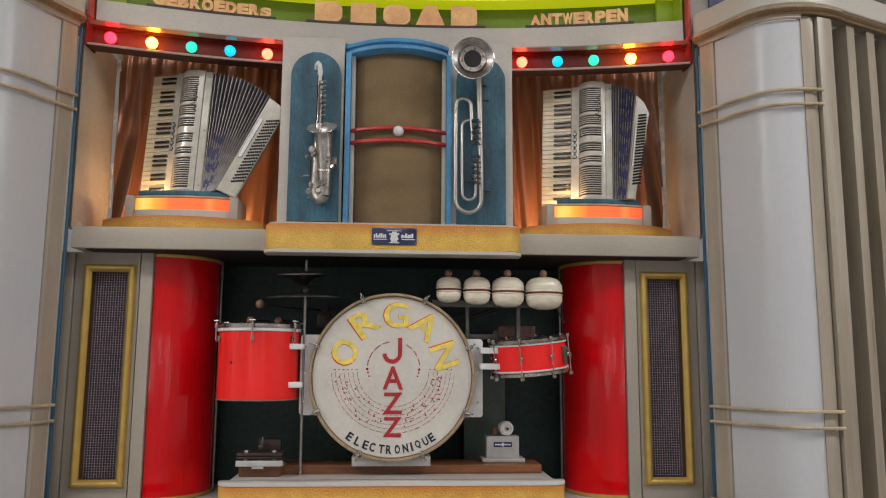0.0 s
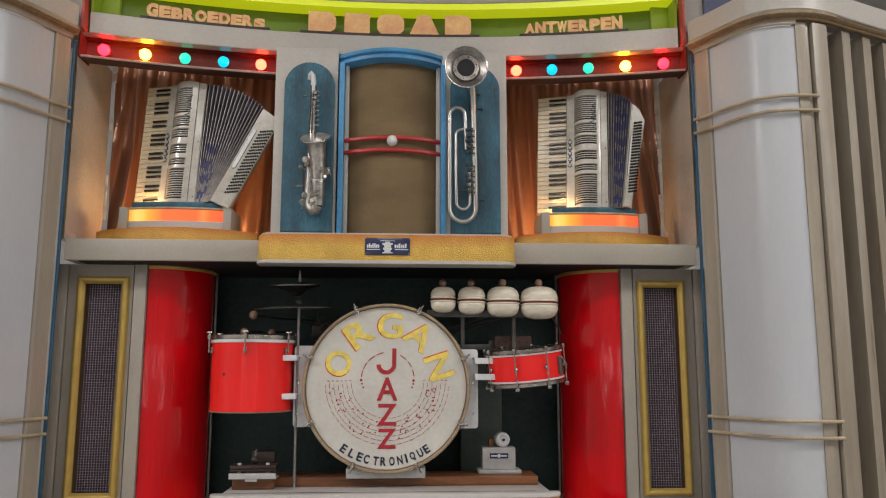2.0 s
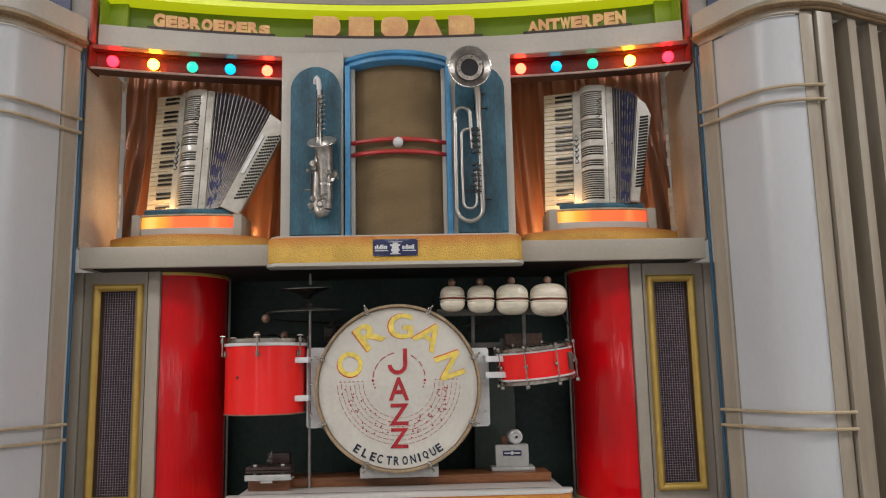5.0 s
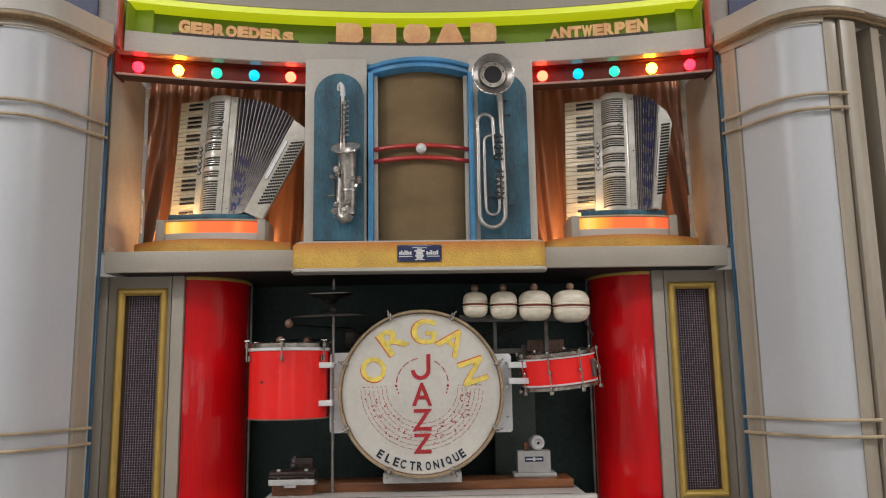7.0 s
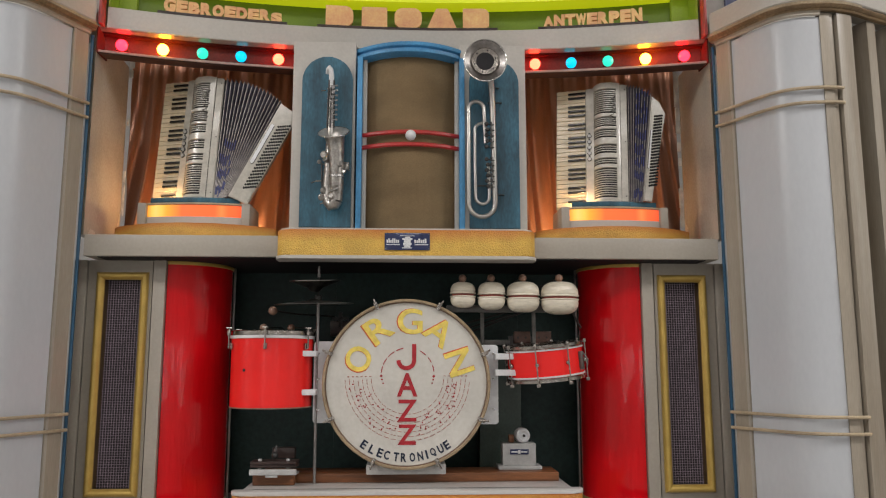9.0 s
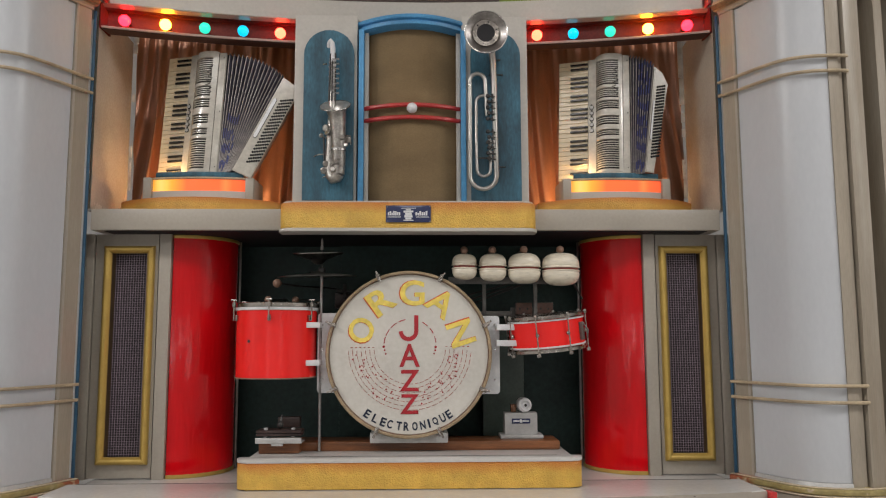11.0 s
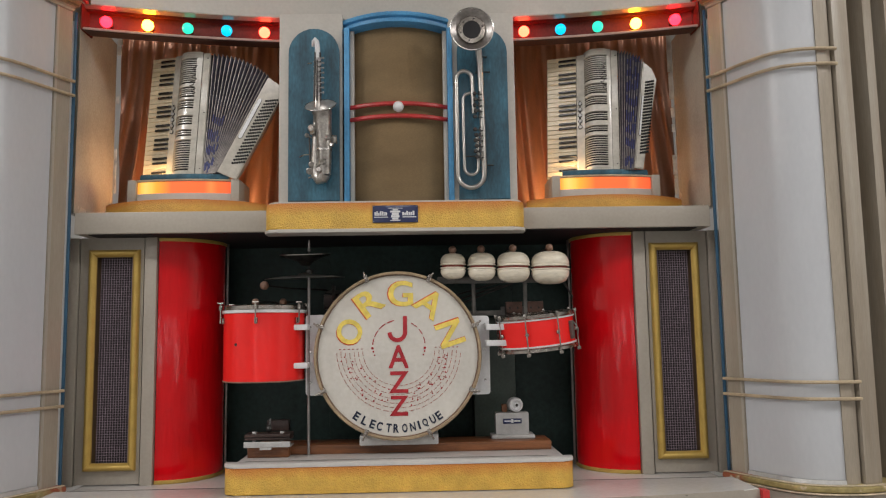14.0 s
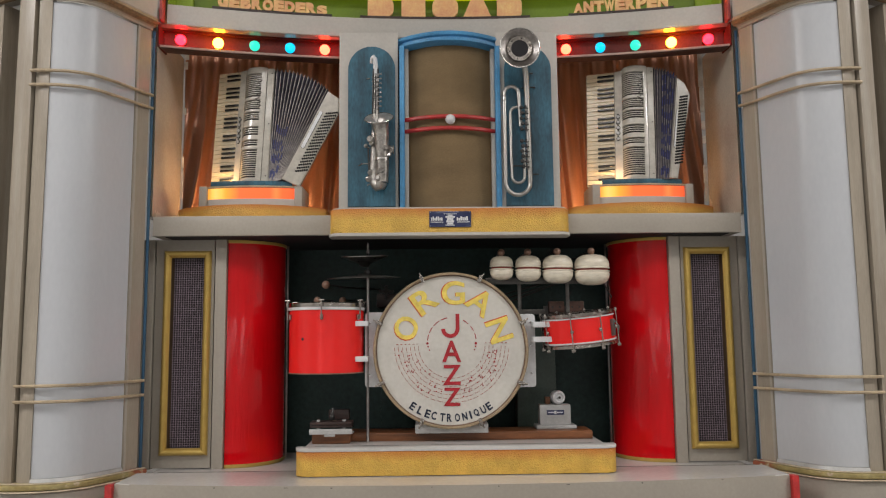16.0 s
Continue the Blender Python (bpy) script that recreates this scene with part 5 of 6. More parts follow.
# ---- accordion pedestals ----


def lit_band():
    """Orange glass band lit from inside by two bulbs, uneven along its length."""
    m, nt, bsdf = node_mat("lit_orange_band")
    tc = nt.nodes.new("ShaderNodeTexCoord")
    sep = nt.nodes.new("ShaderNodeSeparateXYZ")
    nt.links.new(tc.outputs["Object"], sep.inputs[0])
    rng = nt.nodes.new("ShaderNodeMapRange")
    rng.inputs["From Min"].default_value, rng.inputs["From Max"].default_value = -0.18, 0.18
    nt.links.new(sep.outputs[0], rng.inputs[0])
    ramp = nt.nodes.new("ShaderNodeValToRGB")
    els = ramp.color_ramp.elements
    els[0].position, els[0].color = 0.0, (1.0, 0.42, 0.03, 1)
    els[1].position, els[1].color = 1.0, (0.9, 0.08, 0.04, 1)
    for p, c in ((0.10, (1.3, 0.95, 0.22, 1)), (0.22, (1.1, 0.52, 0.05, 1)), (0.38, (0.9, 0.13, 0.045, 1)), (0.72, (0.85, 0.11, 0.045, 1)), (0.79, (1.0, 0.26, 0.08, 1)), (0.86, (1.0, 0.12, 0.04, 1))):
        e = els.new(p)
        e.color = c
    nt.links.new(rng.outputs[0], ramp.inputs[0])
    nt.links.new(ramp.outputs[0], bsdf.inputs["Emission Color"])
    bsdf.inputs["Base Color"].default_value = (0.7, 0.16, 0.03, 1)
    bsdf.inputs["Emission Strength"].default_value = 1.2
    bsdf.inputs["Roughness"].default_value = 0.25
    return m


LIT = lit_band()


def pedestal(cx):
    d = thing("round_plinth", (cx, 0.1, 1.917), "orange gold textured rounded plinth on the shelf", "plinth", "plinths under the accordions")
    line = [(cx + x, 0.375 - math.sqrt(0.435 ** 2 - x * x)) for x in np.linspace(-0.305, 0.305, 25)]
    bm = B(); prism(bm, line + [(cx + 0.305, 0.28), (cx - 0.305, 0.28)], 1.9175, 1.968, 0.004)
    part("relief", bm, ORANGE_GOLD, d)
    p = thing("pedestal", (cx, 0.1, 1.968), "grey pedestal with a glowing orange band and blue top", "pedestal", "lit accordion pedestals")
    w = 0.211
    b2 = lambda x0, x1: [(cx + x, 0.012 + 0.03 * (x / 0.2) ** 2) for x in np.linspace(x0, x1, 17)]
    bm = B(); sweep(bm, b2(-0.178, 0.178), rect(-0.02, 0.0, 1.9685, 2.005, 0.002))
    part("foot_board", bm, GREY_LIGHT, p)
    bm = B(); sweep(bm, b2(-0.178, 0.178), rect(-0.012, -0.003, 2.0055, 2.0495))
    part("lit_band", bm, LIT, p, "glowing orange glass band")
    bm = B(); sweep(bm, b2(-0.178, 0.178), rect(-0.03, 0.002, 2.0505, 2.059, 0.002))
    part("upper_strip", bm, CREAM, p)
    for s in (-1, 1):
        bm = B(); bx(bm, cx + s * 0.1785, cx + s * w, 0.022, 0.20, 1.9685, 2.058, 0.004)
        part("cheek", bm, GREY, p)
    bm = B(); bx(bm, cx - 0.178, cx + 0.178, 0.19, 0.20, 1.9685, 2.058)
    part("back_board", bm, GREY, p)
    bm = B(); sweep(bm, b2(-0.168, 0.168), [(-0.028, 2.0595), (-0.004, 2.0595), (-0.002, 2.066), (-0.004, 2.079), (-0.028, 2.079)])
    part("top_board", bm, TEAL, p, "dull blue top board")
    return p


for cx in (-0.811, 0.809):
    pedestal(cx)
    # unseen bulbs: one inside each pedestal behind the blue board, two added behind it
    for dx, dy, watts in ((-0.125, 0.062, 1.6), (-0.10, 0.25, 2.6), (0.12, 0.215, 0.15)):
        bulb = bpy.data.lights.new("pedestal_lamp", "POINT")
        bulb.energy, bulb.color, bulb.shadow_soft_size = watts, (1.0, 0.58, 0.25), 0.015
        new("pedestal_lamp", bulb).location = (cx + dx, dy, 2.064)


# ---- accordions ----
PEARL = paint("pearl_white_celluloid", (0.52, 0.495, 0.43), 0.22, vary=0.1, scale=30, grain=90, bump=0.02, coat=0.4)
KEY_WHITE = paint("ivory_key", (0.72, 0.61, 0.42), 0.25, vary=0.06, scale=40, coat=0.3)
KEY_BLACK = paint("black_key", (0.012, 0.011, 0.010), 0.25, vary=0.1, scale=40, coat=0.3)
FOLD = paint("blue_grey_bellows_cloth", (0.125, 0.118, 0.155), 0.5, vary=0.3, scale=18)
RIDGE = paint("silver_bellows_edge", (0.27, 0.245, 0.23), 0.4, metal=0.3, vary=0.25, scale=40)
BLUE_STONE = paint("blue_glitter_stones", (0.05, 0.062, 0.21), 0.5, vary=0.4, scale=150)
BUTTON = paint("black_bass_buttons", (0.012, 0.012, 0.012), 0.5, vary=0.1, spec=0.2)


def accordion(O, V, BL, edge, length, outline, folds, label, buttons, strap, stones, kang, klen, kz, margin):
    V = Vector(V).normalized()
    X = (Vector((1, 0, 0)) - V * V.x).normalized()
    Y = V.cross(X)
    m = Matrix.Translation(O) @ Matrix((X, Y, V)).transposed().to_4x4()
    acc = thing("accordion", label=label, category="accordion", group="accordions", m=m)
    P = lambda nm, bm, mat, lab="", par=None: part(nm, bm, mat, par or acc, lab, local=True)
    front = [(-0.097, 0.038), (-0.095, 0.024), (-0.088, 0.009), (-0.076, -0.003), (-0.06, -0.010), (-0.04, -0.013), (-0.018, -0.013), (0.0, -0.010)]
    # treble casing
    inner = [(x * 0.97 + 0.001, y + 0.008) for x, y in front]
    bm = B(); prism(bm, inner + [(0.0, 0.005), (0.0, 0.15), (-0.06, 0.15), (-0.2, 0.11), (-0.125, 0.07)], 0.004, 0.498)
    P("casing", bm, BLACK_GAP, "black inside of the treble grille")
    # white cover: solid bands, slats between them, end caps
    gaps = ((0.372, 0.480), (0.315, 0.357), (0.266, 0.303), (0.199, 0.237), (0.152, 0.178), (0.012, 0.136))
    edges = [0.5] + [e for g in gaps for e in (g[1], g[0])] + [0.0]
    for i in range(0, len(edges), 2):
        bm = B(); sweep(bm, front, rect(-0.008, 0.0015, edges[i + 1], edges[i], 0.0015))
        P("cover_band", bm, PEARL)
    bm = B(); sweep(bm, [(margin, -0.0125), (margin * 0.5, -0.0125), (0.0, -0.0100)], rect(-0.008, 0.0012, 0.002, 0.498))
    P("cover_margin", bm, PEARL)
    bm = B()
    for g0, g1 in gaps:
        n = max(2, round((g1 - g0) / 0.0092))
        for k in range(1, n):
            z = g0 + (g1 - g0) * k / n
            sweep(bm, front, rect(-0.004, 0.0, z - 0.0016, z + 0.0016))
    tagged(P("grille_slats", bm, PEARL, "pearl white grille slats"), kind="stuff")
    bm = B(); prism(bm, [(0.0, -0.006), (0.003, -0.010), (0.027, -0.010), (0.03, -0.006), (0.03, 0.15), (0.0, 0.15)], -0.002, 0.503, 0.002)
    P("front_flange", bm, PEARL)
    bm = B(); bx(bm, 0.0302, 0.0345, 0.0, 0.14, 0.0, 0.499)
    P("bellows_joint", bm, BLACK_GAP)
    bm = B()
    for z in (0.02, 0.25, 0.48):
        cyl(bm, (0.020, -0.0105, z), (0.020, -0.012, z), 0.0024, seg=8)
    tagged(P("flange_screws", bm, IRON), kind="stuff")
    # dark wire ornament across the upper grille
    bm = B(); tube(bm, [(-0.030 + 0.010 * math.sin(k * 1.9) + 0.004 * math.sin(k * 0.7), -0.0165, 0.325 + 0.0058 * k) for k in range(22)], 0.0016, 6)
    P("ornament_wire", bm, IRON, "dark curling wire ornament")
    for z0, z1 in ((-0.006, 0.002), (0.499, 0.508)):
        bm = B(); prism(bm, front + [(0.0, 0.15), (-0.06, 0.15), (-0.10, 0.07)], z0, z1, 0.002)
        P("end_cap", bm, PEARL)
    # fingerboard strip with register tabs
    kd = Vector((-math.cos(radians(kang)), math.sin(radians(kang)), 0))
    kn = Vector((-kd.y, kd.x, 0))
    k0 = Vector((-0.126, 0.052, 0))
    frame_k = lambda d, h, z: k0 + kd * d + kn * h + Vector((0, 0, z))
    def slab(bm, d0, d1, h0, h1, z0, z1, bev=0.0012):
        r = Matrix((kd, kn, Vector((0, 0, 1)))).transposed().to_4x4()
        return bx(bm, d0, d1, h0, h1, z0, z1, bev, 1, Matrix.Translation(k0) @ r)
    bm = B(); prism(bm, [(-0.096, 0.045), (-0.0975, 0.028), (-0.1255, 0.042), (-0.1265, 0.06), (-0.10, 0.075)], -0.002 + kz, 0.512 + kz, 0.002)
    P("fingerboard", bm, PEARL)
    bm = B(); slab(bm, -0.002, klen + 0.003, -0.028, -0.010, 0.0 + kz, 0.519 + kz)
    P("keybed", bm, PEARL)
    bm = B()
    for k in range(5):
        z = 0.185 + k * 0.025
        cyl(bm, (-0.112, 0.040, z), (-0.1160, 0.0305, z), 0.0072, 0.0062, seg=14)
    tagged(P("register_tabs", bm, SILVER_PAINT, "small tarnished chrome register tabs"), kind="stuff")
    bm = B()
    for k in range(5):
        z = 0.185 + k * 0.025
        cyl(bm, (-0.1128, 0.0385, z), (-0.1150, 0.0331, z), 0.0086, seg=14)
        bx(bm, -0.118, -0.108, 0.0345, 0.037, z + 0.011, z + 0.014)
    tagged(P("tab_marks", bm, BUTTON, "black rims round the register tabs"), kind="stuff")
    # keys
    n, z_top, z_bot = 26, 0.516 + kz, 0.003 + kz
    pitch = (z_top - z_bot) / n
    bm = B(); slab(bm, 0.0, klen, -0.0095, 0.0, -pitch / 2 + 0.0007, pitch / 2 - 0.0007)
    key = P("white_key", bm, KEY_WHITE)
    key.matrix_basis = Matrix.Translation((0, 0, z_top - pitch / 2))
    for i in range(1, n):
        again(key, acc, Matrix.Translation((0, 0, z_top - pitch * (i + 0.5))))
    bm = B(); slab(bm, 0.0, klen * 0.6, 0.0003, 0.009, -0.0043, 0.0043, 0.0015)
    bk = P("black_key", bm, KEY_BLACK)
    spots = (1, 2, 4, 5, 6, 8, 9, 11, 12, 13, 15, 16, 18, 19, 20, 22, 23, 25)
    bk.matrix_basis = Matrix.Translation((0, 0, z_top - pitch))
    for i in spots[1:]:
        again(bk, acc, Matrix.Translation((0, 0, z_top - pitch * i)))
    # bellows: folds fan out from the treble side to the bass side
    e = Vector((edge[0], 0, edge[1])).normalized()
    f = Vector((e.z, 0, -e.x))
    b0, b1 = Vector((0.031, 0, 0.0)), Vector((BL[0], 0, BL[1]))
    ang1 = math.atan2(e.x, e.z)
    rings, ridge = [], B()
    N = folds * 2
    for i in range(N + 1):
        t = i / N
        a = ang1 * t
        q = b0.lerp(b1, t)
        ln = 0.5 * (1 - t) + length * t + 0.012 * math.sin(math.pi * t)
        dz = Vector((math.sin(a), 0, math.cos(a)))
        out = 0.008 if i % 2 else 0.0
        lo, hi = q - dz * (out * 0.6), q + dz * (ln + out * 0.7)
        yf, yb = 0.012 - out * 1.9 - 0.02 * t, 0.135 + out
        rings.append([Vector((lo.x, yf, lo.z)), Vector((hi.x, yf, hi.z)), Vector((hi.x, yb, hi.z)), Vector((lo.x, yb, lo.z))])
        if i % 2:
            c = [Vector((lo.x, yf - 0.0008, lo.z)), Vector((hi.x, yf - 0.0008, hi.z)), Vector((hi.x, yf + 0.1, hi.z + 0.001))]
            tube(ridge, c, 0.0019, 6)
    bm = B(); loft(bm, rings)
    bel = P("bellows", bm, FOLD, "blue-grey pleated bellows")
    part("bellows_edges", ridge, RIDGE, bel, "silver fold edges", local=True)
    # glitter letters: short blue bars that run over neighbouring folds
    bm = B()
    rs = random.Random(3)
    for t0, t1, u0, u1 in stones:
        for i in range(1, N, 2):
            t = i / N
            if not t0 <= t <= t1:
                continue
            a = ang1 * t
            q = b0.lerp(b1, t)
            dz = Vector((math.sin(a), 0, math.cos(a)))
            c = rs.uniform(u0, u1)
            hl = rs.uniform(0.010, 0.022)
            c0, c1 = q + dz * (c - hl), q + dz * (c + hl)
            tube(bm, [Vector((c0.x, -0.0046 - 0.02 * t, c0.z)), Vector((c1.x, -0.0046 - 0.02 * t, c1.z))], 0.0022, 6)
    tagged(part("ornament", bm, BLUE_STONE, bel, "blue glitter ornament bars", local=True), kind="stuff")
    # bass casing
    poly = [b1 + e * u + f * w for u, w in outline]
    mid = b1 + e * (length * 0.5)
    bm = B(); loft(bm, [[p + Vector((0, -0.026, 0)) for p in poly], [mid + (p - mid) * 0.97 + Vector((0, 0.0, 0)) for p in poly], [mid + (p - mid) * 0.62 + Vector((0, 0.10, 0)) for p in poly]])
    bmesh.ops.bevel(bm, geom=[ed for ed in bm.edges if abs(ed.verts[0].co.y - ed.verts[1].co.y) < 1e-5], offset=0.004, segments=2, affect="EDGES")
    bass = P("bass_casing", bm, PEARL, "pearl white bass casing")
    bm = B()
    u0, u1, w0, w1, rows, cols, slant = buttons
    for i in range(rows):
        for j in range(cols):
            u = u0 + (u1 - u0) * i / (rows - 1) + slant * j
            w = w0 + (w1 - w0) * j / max(1, cols - 1)
            c = b1 + e * u + f * w
            cyl(bm, (c.x, -0.0255, c.z), (c.x, -0.0285, c.z), 0.0044, seg=8)
    tagged(part("bass_buttons", bm, BUTTON, bass, "rows of small black bass buttons", local=True), kind="stuff")
    bm = B()
    u0, u1, w0, w1 = strap
    pts = [b1 + e * u + f * w for u, w in ((u0, w0), (u1, w0), (u1 + 0.006, (w0 + w1) / 2), (u1, w1), (u0, w1), (u0 - 0.006, (w0 + w1) / 2))]
    loft(bm, [[p + Vector((0, y, 0)) for p in pts] for y in (-0.0255, -0.030)])
    part("strap_plate", bm, WHITE_ENAMEL, bass, "white plate outlined in black", local=True)
    bm = B(); tube(bm, [p + Vector((0, -0.0275, 0)) for p in pts + pts[:1]], 0.0014, 6)
    part("plate_outline", bm, BUTTON, bass, local=True)
    return acc


accordion((-0.774, 0.042, 2.082), (0.020, 0.122, 0.99), (0.089, 0.003), (0.175, 0.394), 0.431,
          [(0, 0), (0.431, 0), (0.420, 0.057), (0.363, 0.085), (0.0, 0.082)], 15,
          "pearl white piano accordion with opened blue-grey bellows on a pedestal",
          (0.055, 0.335, 0.040, 0.078, 20, 6, 0.0045), (0.16, 0.33, 0.010, 0.024),
          ((0.05, 0.55, 0.02, 0.05), (0.05, 0.5, 0.075, 0.11), (0.1, 0.45, 0.135, 0.17), (0.15, 0.45, 0.20, 0.23)), 15, 0.106, 0.0, -0.022)
accordion((0.836, 0.032, 2.082), (0.050, 0.125, 0.99), (0.082, 0.0), (0.047, 0.454), 0.456,
          [(0, 0), (0.456, 0), (0.432, 0.034), (0.385, 0.060), (0.0, 0.034)], 9,
          "pearl white piano accordion with nearly closed bellows on a pedestal",
          (0.065, 0.365, 0.018, 0.045, 24, 5, 0.0022), (0.14, 0.30, 0.006, 0.012),
          tuple((0.3, 0.85, 0.02 + 0.06 * k, 0.055 + 0.06 * k) for k in range(8)), 20, 0.118, -0.013, -0.016)

MOUTH_SILVER = paint("reflection_pale_silver", (0.72, 0.70, 0.67), 0.34, metal=0.8, vary=0.15, scale=28, grain=90, bump=0.06, dark=(0.48, 0.46, 0.43))

SAX_SILVER = paint("matt_silver_plate", (0.42, 0.40, 0.37), 0.3, metal=0.85, vary=0.25, scale=30, grain=120, bump=0.03)
TUBE_SILVER = paint("dull_silver_plate", (0.44, 0.425, 0.40), 0.3, metal=1.0, vary=0.02, scale=40, grain=120, bump=0.0)

# ---- saxophone on the blue board ----
sax = thing("saxophone", (-0.29, -0.02, 2.03), "tarnished silver saxophone hung on the blue board", "saxophone")
bm = B(); tube(bm, [(-0.313, -0.030, 2.560), (-0.310, -0.040, 2.575), (-0.303, -0.048, 2.580), (-0.297, -0.048, 2.572), (-0.295, -0.042, 2.55), (-0.294, -0.038, 2.495)], [0.006, 0.0075, 0.0085, 0.009, 0.010, 0.010], 14)
part("neck", bm, WHITE_ENAMEL, sax, "pale crooked neck")
bm = B(); tube(bm, [(-0.294, -0.038, 2.515), (-0.2935, -0.036, 2.40), (-0.298, -0.034, 2.22), (-0.302, -0.034, 2.12), (-0.302, -0.034, 2.08), (-0.297, -0.036, 2.055), (-0.287, -0.04, 2.042), (-0.276, -0.044, 2.045), (-0.268, -0.048, 2.06)],
     [0.010, 0.0125, 0.0165, 0.019, 0.020, 0.021, 0.0225, 0.024, 0.0245], 18)
part("body", bm, SAX_SILVER, sax)
bm = B()
axis = [((-0.268, -0.048, 2.055), 0.0245, 0), ((-0.266, -0.05, 2.10), 0.0255, 0), ((-0.267, -0.052, 2.16), 0.0275, 0), ((-0.270, -0.055, 2.24), 0.030, 4), ((-0.273, -0.058, 2.279), 0.0335, 12), ((-0.277, -0.062, 2.2995), 0.038, 22), ((-0.279, -0.065, 2.3105), 0.046, 32),
        ((-0.280, -0.067, 2.3165), 0.0595, 36), ((-0.280, -0.067, 2.3185), 0.0595, 36), ((-0.280, -0.067, 2.3165), 0.052, 36), ((-0.280, -0.066, 2.312), 0.036, 36), ((-0.279, -0.064, 2.305), 0.024, 32), ((-0.277, -0.062, 2.283), 0.019, 20)]
rings = []
for c, r, deg in axis:
    tilt = Matrix.Rotation(radians(deg), 3, "X") @ Matrix.Rotation(radians(-4), 3, "Y")
    rings.append([Vector(c) + tilt @ Vector((r * math.cos(2 * math.pi * k / 36), r * math.sin(2 * math.pi * k / 36), 0)) for k in range(36)])
loft(bm, rings)
bell = part("bell", bm, [SAX_SILVER, MOUTH_SILVER], sax, "flared silver bell, coloured brighter inside the mouth for its reflection")
# mouth faces get a paler silver that stands for the ceiling's reflection
for f in bell.data.polygons:
    f.material_index = 1 if f.index >= 36 * 7 else 0
rs = random.Random(4)
for z in np.linspace(2.365, 2.50, 8):
    bm = B()
    lathe(bm, [(0, 0), (0.0065, 0), (0.0075, 0.002), (0.006, 0.004), (0, 0.004)], Matrix.Translation((-0.289 + rs.uniform(-0.003, 0.003), -0.049, z)) @ Matrix.Rotation(radians(90), 4, "X"), 14)
    tube(bm, [(-0.298, -0.05, z + 0.006), (-0.274, -0.046, z + 0.008)], 0.0026, 6)
    ball(bm, (-0.2725, -0.0455, z + 0.008), 0.0045, 10)
    tube(bm, [(-0.300, -0.046, z - 0.003), (-0.309, -0.042, z - 0.004)], 0.0024, 6)
    part("key_cup", bm, STEEL, sax)
for p0, p1 in (((-0.307, -0.046, 2.34), (-0.303, -0.046, 2.53)), ((-0.2955, -0.053, 2.34), (-0.2945, -0.050, 2.50)), ((-0.282, -0.046, 2.34), (-0.284, -0.046, 2.53)), ((-0.325, -0.04, 2.20), (-0.32, -0.04, 2.06))):
    bm = B(); tube(bm, [p0, p1], 0.0034, 8)
    part("key_rod", bm, IRON, sax)
for x, y, z, r in ((-0.317, -0.05, 2.235, 0.013), (-0.310, -0.06, 2.215, 0.011), (-0.335, -0.035, 2.21, 0.008), (-0.250, -0.085, 2.19, 0.010), (-0.232, -0.065, 2.185, 0.012), (-0.238, -0.07, 2.165, 0.008), (-0.315, -0.055, 2.095, 0.011), (-0.322, -0.05, 2.07, 0.012), (-0.285, -0.075, 2.07, 0.010), (-0.27, -0.08, 2.10, 0.012)):
    bm = B()
    lathe(bm, [(0, -0.004), (r, -0.004), (r * 1.1, 0.001), (r * 0.8, 0.004), (0, 0.004)], Matrix.Translation((x, y, z)) @ Matrix.Rotation(radians(rs.uniform(50, 110)), 4, "X") @ Matrix.Rotation(radians(rs.uniform(-40, 40)), 4, "Y"), 14)
    tube(bm, [(x, y, z), (x + rs.uniform(0.01, 0.03) * (1 if x < -0.27 else -1), y + 0.012, z + rs.uniform(-0.02, 0.02))], 0.0028, 6)
    part("key", bm, SAX_SILVER, sax)
for p in ([(-0.312, -0.04, 2.135), (-0.345, -0.03, 2.137), (-0.365, -0.012, 2.133)], [(-0.24, -0.07, 2.20), (-0.222, -0.068, 2.2), (-0.221, -0.06, 2.17)], [(-0.318, -0.04, 2.49), (-0.332, -0.03, 2.492)], [(-0.296, -0.03, 2.06), (-0.33, -0.02, 2.05)]):
    bm = B(); tube(bm, p, 0.0028, 8)
    part("guard_wire", bm, NICKEL, sax)
bm = B()
ring = [[Vector((-0.267, -0.051, 2.148)) + Vector((math.cos(a) * r, math.sin(a) * r, h)) for r, h in ((0.0278, -0.004), (0.0300, -0.004), (0.0300, 0.004), (0.0278, 0.004))] for a in np.linspace(0, 2 * math.pi, 33)]
loft(bm, ring, cap=False)
part("bell_ring", bm, CHROME, sax)
bm = B()
lip = Matrix.Rotation(radians(36), 3, "X") @ Matrix.Rotation(radians(-4), 3, "Y")
tube(bm, [Vector((-0.280, -0.067, 2.3175)) + lip @ Vector((0.059 * math.cos(a), 0.059 * math.sin(a), 0)) for a in np.linspace(0, 2 * math.pi, 41)], 0.0022, 8)
part("bell_lip", bm, CHROME, sax)

# ---- long trumpet on the other blue board ----
tp = thing("trumpet", (0.29, -0.03, 2.0), "silver long-bodied trumpet with its bell facing out", "trumpet")
bmx = Matrix.Translation((0.289, -0.135, 2.583)) @ Matrix.Rotation(radians(90), 4, "X") @ Matrix.Rotation(radians(4), 4, "X")
bm = B(); lathe(bm, [(0.012, -0.10), (0.016, -0.07), (0.024, -0.045), (0.04, -0.02), (0.062, -0.004), (0.078, 0.003), (0.0805, 0.005), (0.0815, 0.003), (0.080, 0.0), (0.062, -0.008), (0.04, -0.026), (0.022, -0.052), (0.012, -0.09)], bmx, 56)
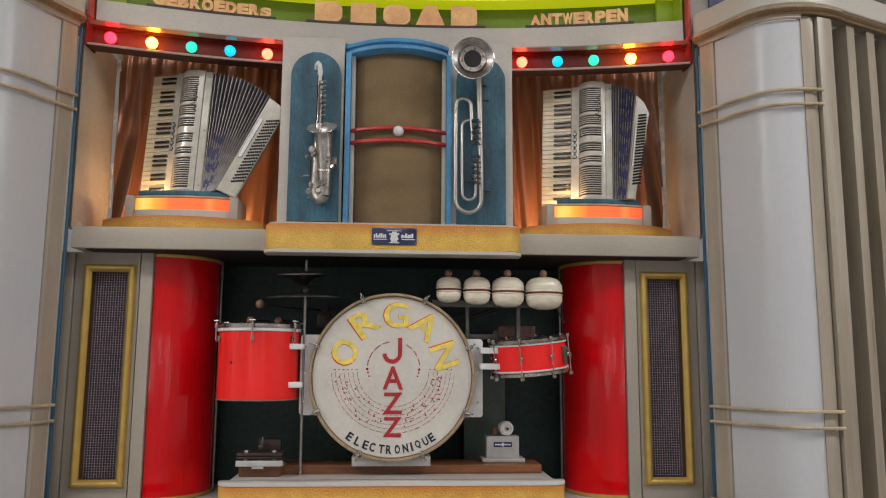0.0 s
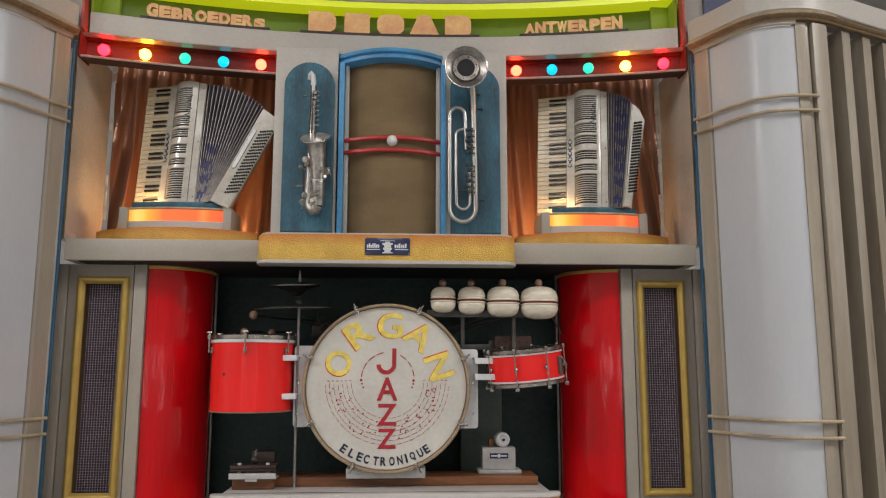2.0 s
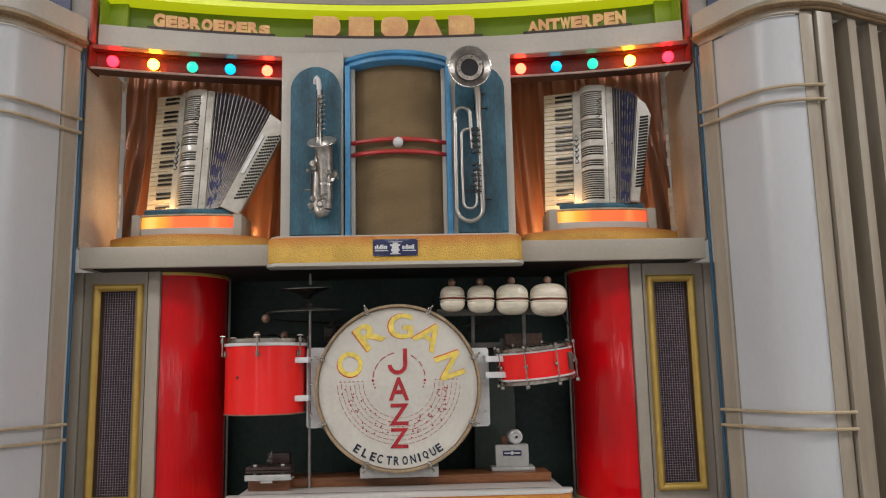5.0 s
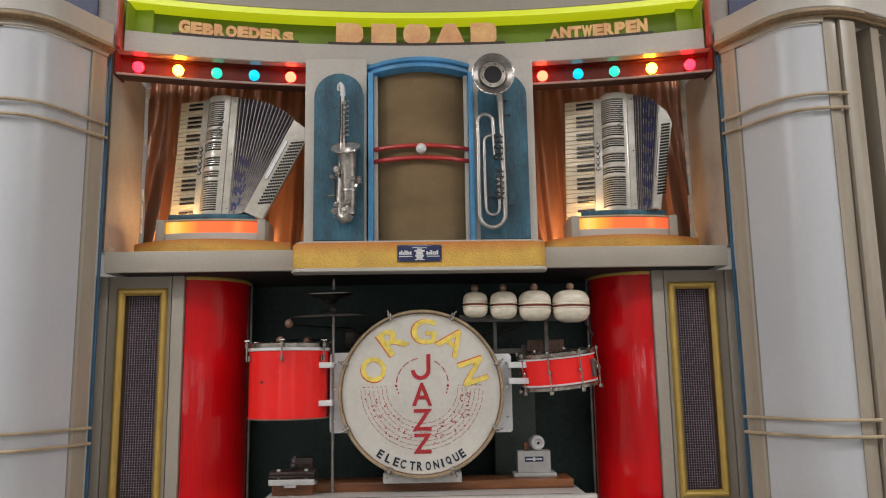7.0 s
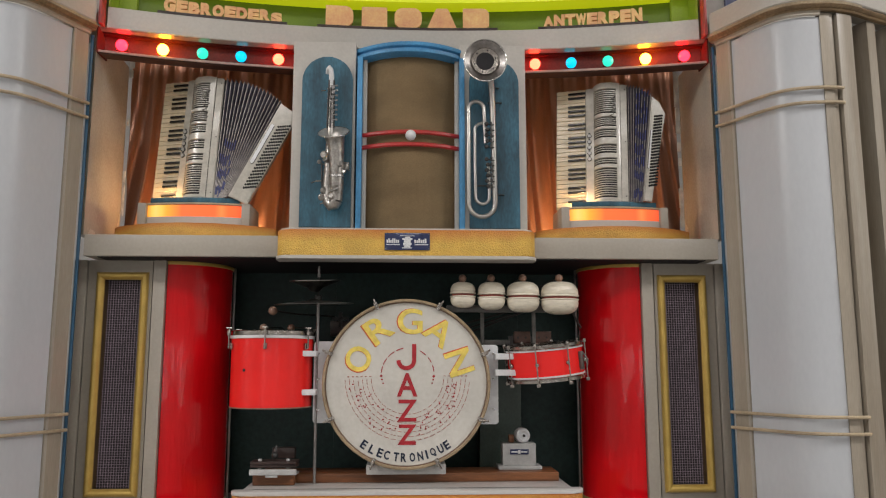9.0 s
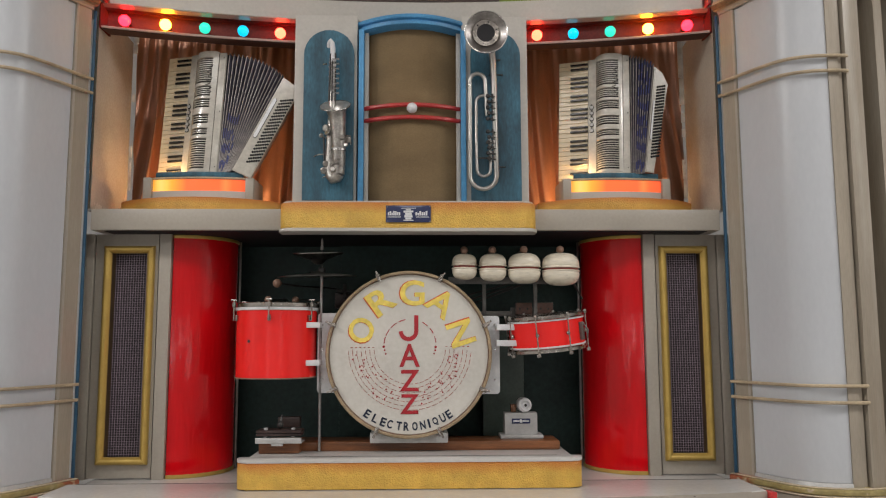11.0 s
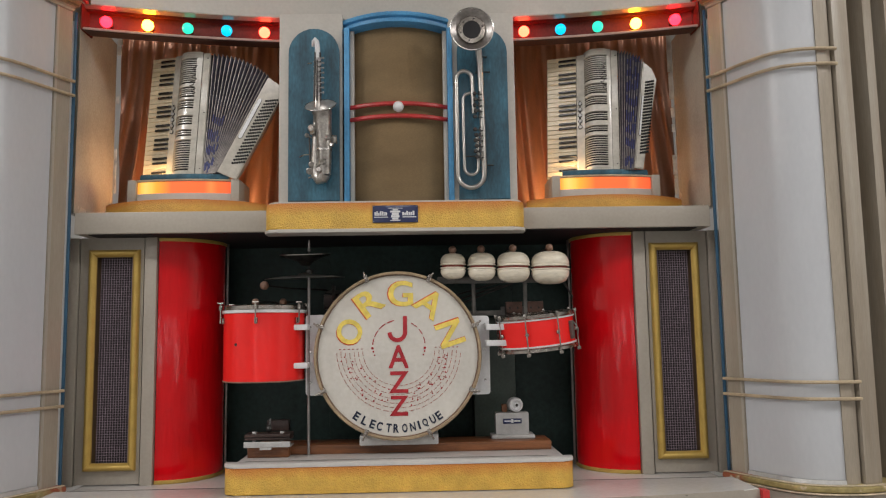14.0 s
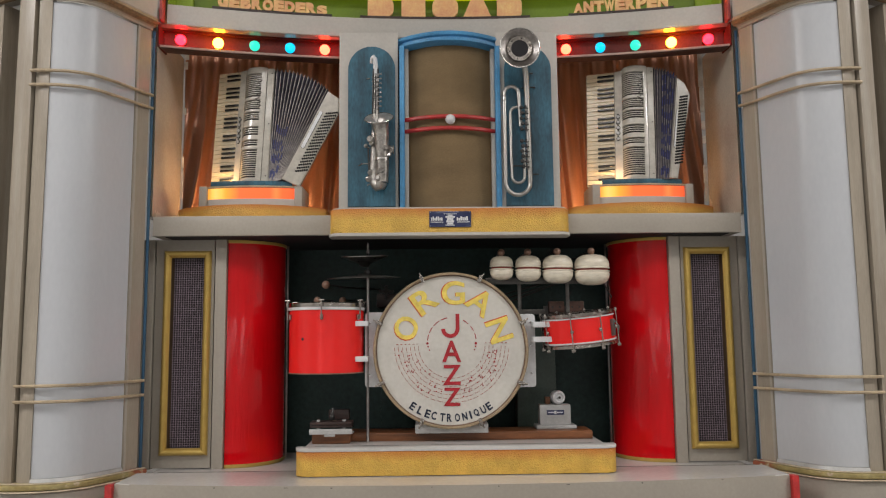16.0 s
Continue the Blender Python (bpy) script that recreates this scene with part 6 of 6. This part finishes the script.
part("bell", bm, paint("tarnished_bell_silver", (0.34, 0.32, 0.305), 0.3, metal=1.0, vary=0.25, scale=22, grain=90, bump=0.03), tp, "wide tarnished silver bell")
bm = B(); lathe(bm, [(0.034, -0.016), (0.034, -0.006), (0.05, -0.004), (0.052, -0.006), (0.052, -0.012)], bmx, 48)
part("bell_insert", bm, NICKEL, tp, "silver ring in the bell")
bm = B(); tube(bm, [bmx @ Vector((0.0795 * math.cos(a), 0.0795 * math.sin(a), 0.003)) for a in np.linspace(0, 2 * math.pi, 57)], 0.0026, 8)
part("bell_rim", bm, CHROME, tp, "bright rolled rim")
bm = B(); lathe(bm, [(0, -0.014), (0.0345, -0.014), (0.0345, -0.007), (0.030, -0.0075), (0, -0.009)], bmx, 40)
part("loudspeaker_mesh", bm, BLACK_GAP, tp, "dark round mesh")
bm = B()
for k in range(6):
    a = k * math.pi / 3 + 0.3
    p = bmx @ Vector((0.042 * math.cos(a), 0.042 * math.sin(a), -0.004))
    ball(bm, p, 0.0028, 8)
tagged(part("insert_screws", bm, IRON, tp), kind="stuff")


def arc3(cx, cz, r, a0, a1, y, n=14):
    return [(cx + r * math.cos(radians(a0 + (a1 - a0) * i / n)), y, cz + r * math.sin(radians(a0 + (a1 - a0) * i / n))) for i in range(n + 1)]


bm = B(); tube(bm, [(0.312, -0.07, 2.56), (0.319, -0.052, 2.53), (0.3235, -0.040, 2.50), (0.3265, -0.034, 2.42), (0.331, -0.032, 2.20), (0.333, -0.032, 2.065)] + arc3(0.2825, 2.055, 0.0505, 0, -180, -0.032)[1:] + [(0.2325, -0.032, 2.2), (0.2335, -0.032, 2.40)] + arc3(0.263, 2.428, 0.0295, 180, 0, -0.032) + [(0.2945, -0.032, 2.38), (0.2985, -0.032, 2.29)],
     [0.013, 0.0125, 0.012, 0.011, 0.0105, 0.010] + [0.009] * 14 + [0.0085] * 2 + [0.008] * 15 + [0.0075] * 2, 14)
part("main_tube", bm, TUBE_SILVER, tp)
bm = B(); tube(bm, [(0.302, -0.03, 2.378)] + arc3(0.283, 2.345, 0.0255, 95, 180, -0.03) + [(0.2570, -0.03, 2.2), (0.2590, -0.03, 2.095)] + arc3(0.2850, 2.080, 0.0260, 180, 360, -0.03) + [(0.3115, -0.03, 2.12), (0.309, -0.03, 2.2)], 0.0062, 12)
part("slide", bm, TUBE_SILVER, tp)
for i, z in enumerate(list(np.linspace(2.275, 2.365, 5)) + list(np.linspace(2.12, 2.225, 6))):
    bm = B()
    x = 0.301 + (0.004 if i % 2 else 0)
    lathe(bm, [(0, -0.002), (0.0075, -0.002), (0.0085, 0.002), (0.006, 0.006), (0, 0.006)], Matrix.Translation((x, -0.044, z)) @ Matrix.Rotation(radians(80 + 7 * (i % 3)), 4, "X"), 12)
    tube(bm, [(x, -0.044, z), (0.330, -0.048, z - 0.004)], 0.0022, 6)
    cyl(bm, (0.318, -0.052, z - 0.008), (0.318, -0.052, z + 0.006), 0.0045, seg=8)
    part("key", bm, IRON, tp)
bm = B()
for z, x1 in ((2.515, 0.352), (2.455, 0.362), (2.455, 0.312), (2.09, 0.368), (2.112, 0.345), (2.30, 0.244), (2.125, 0.257)):
    xa = 0.31 if x1 > 0.25 else 0.228
    bm = B(); tube(bm, [(xa, -0.03, z), (x1, -0.028, z), (x1, -0.003, z + 0.006)], 0.003, 8)
    part("stay_wire", bm, IRON, tp)
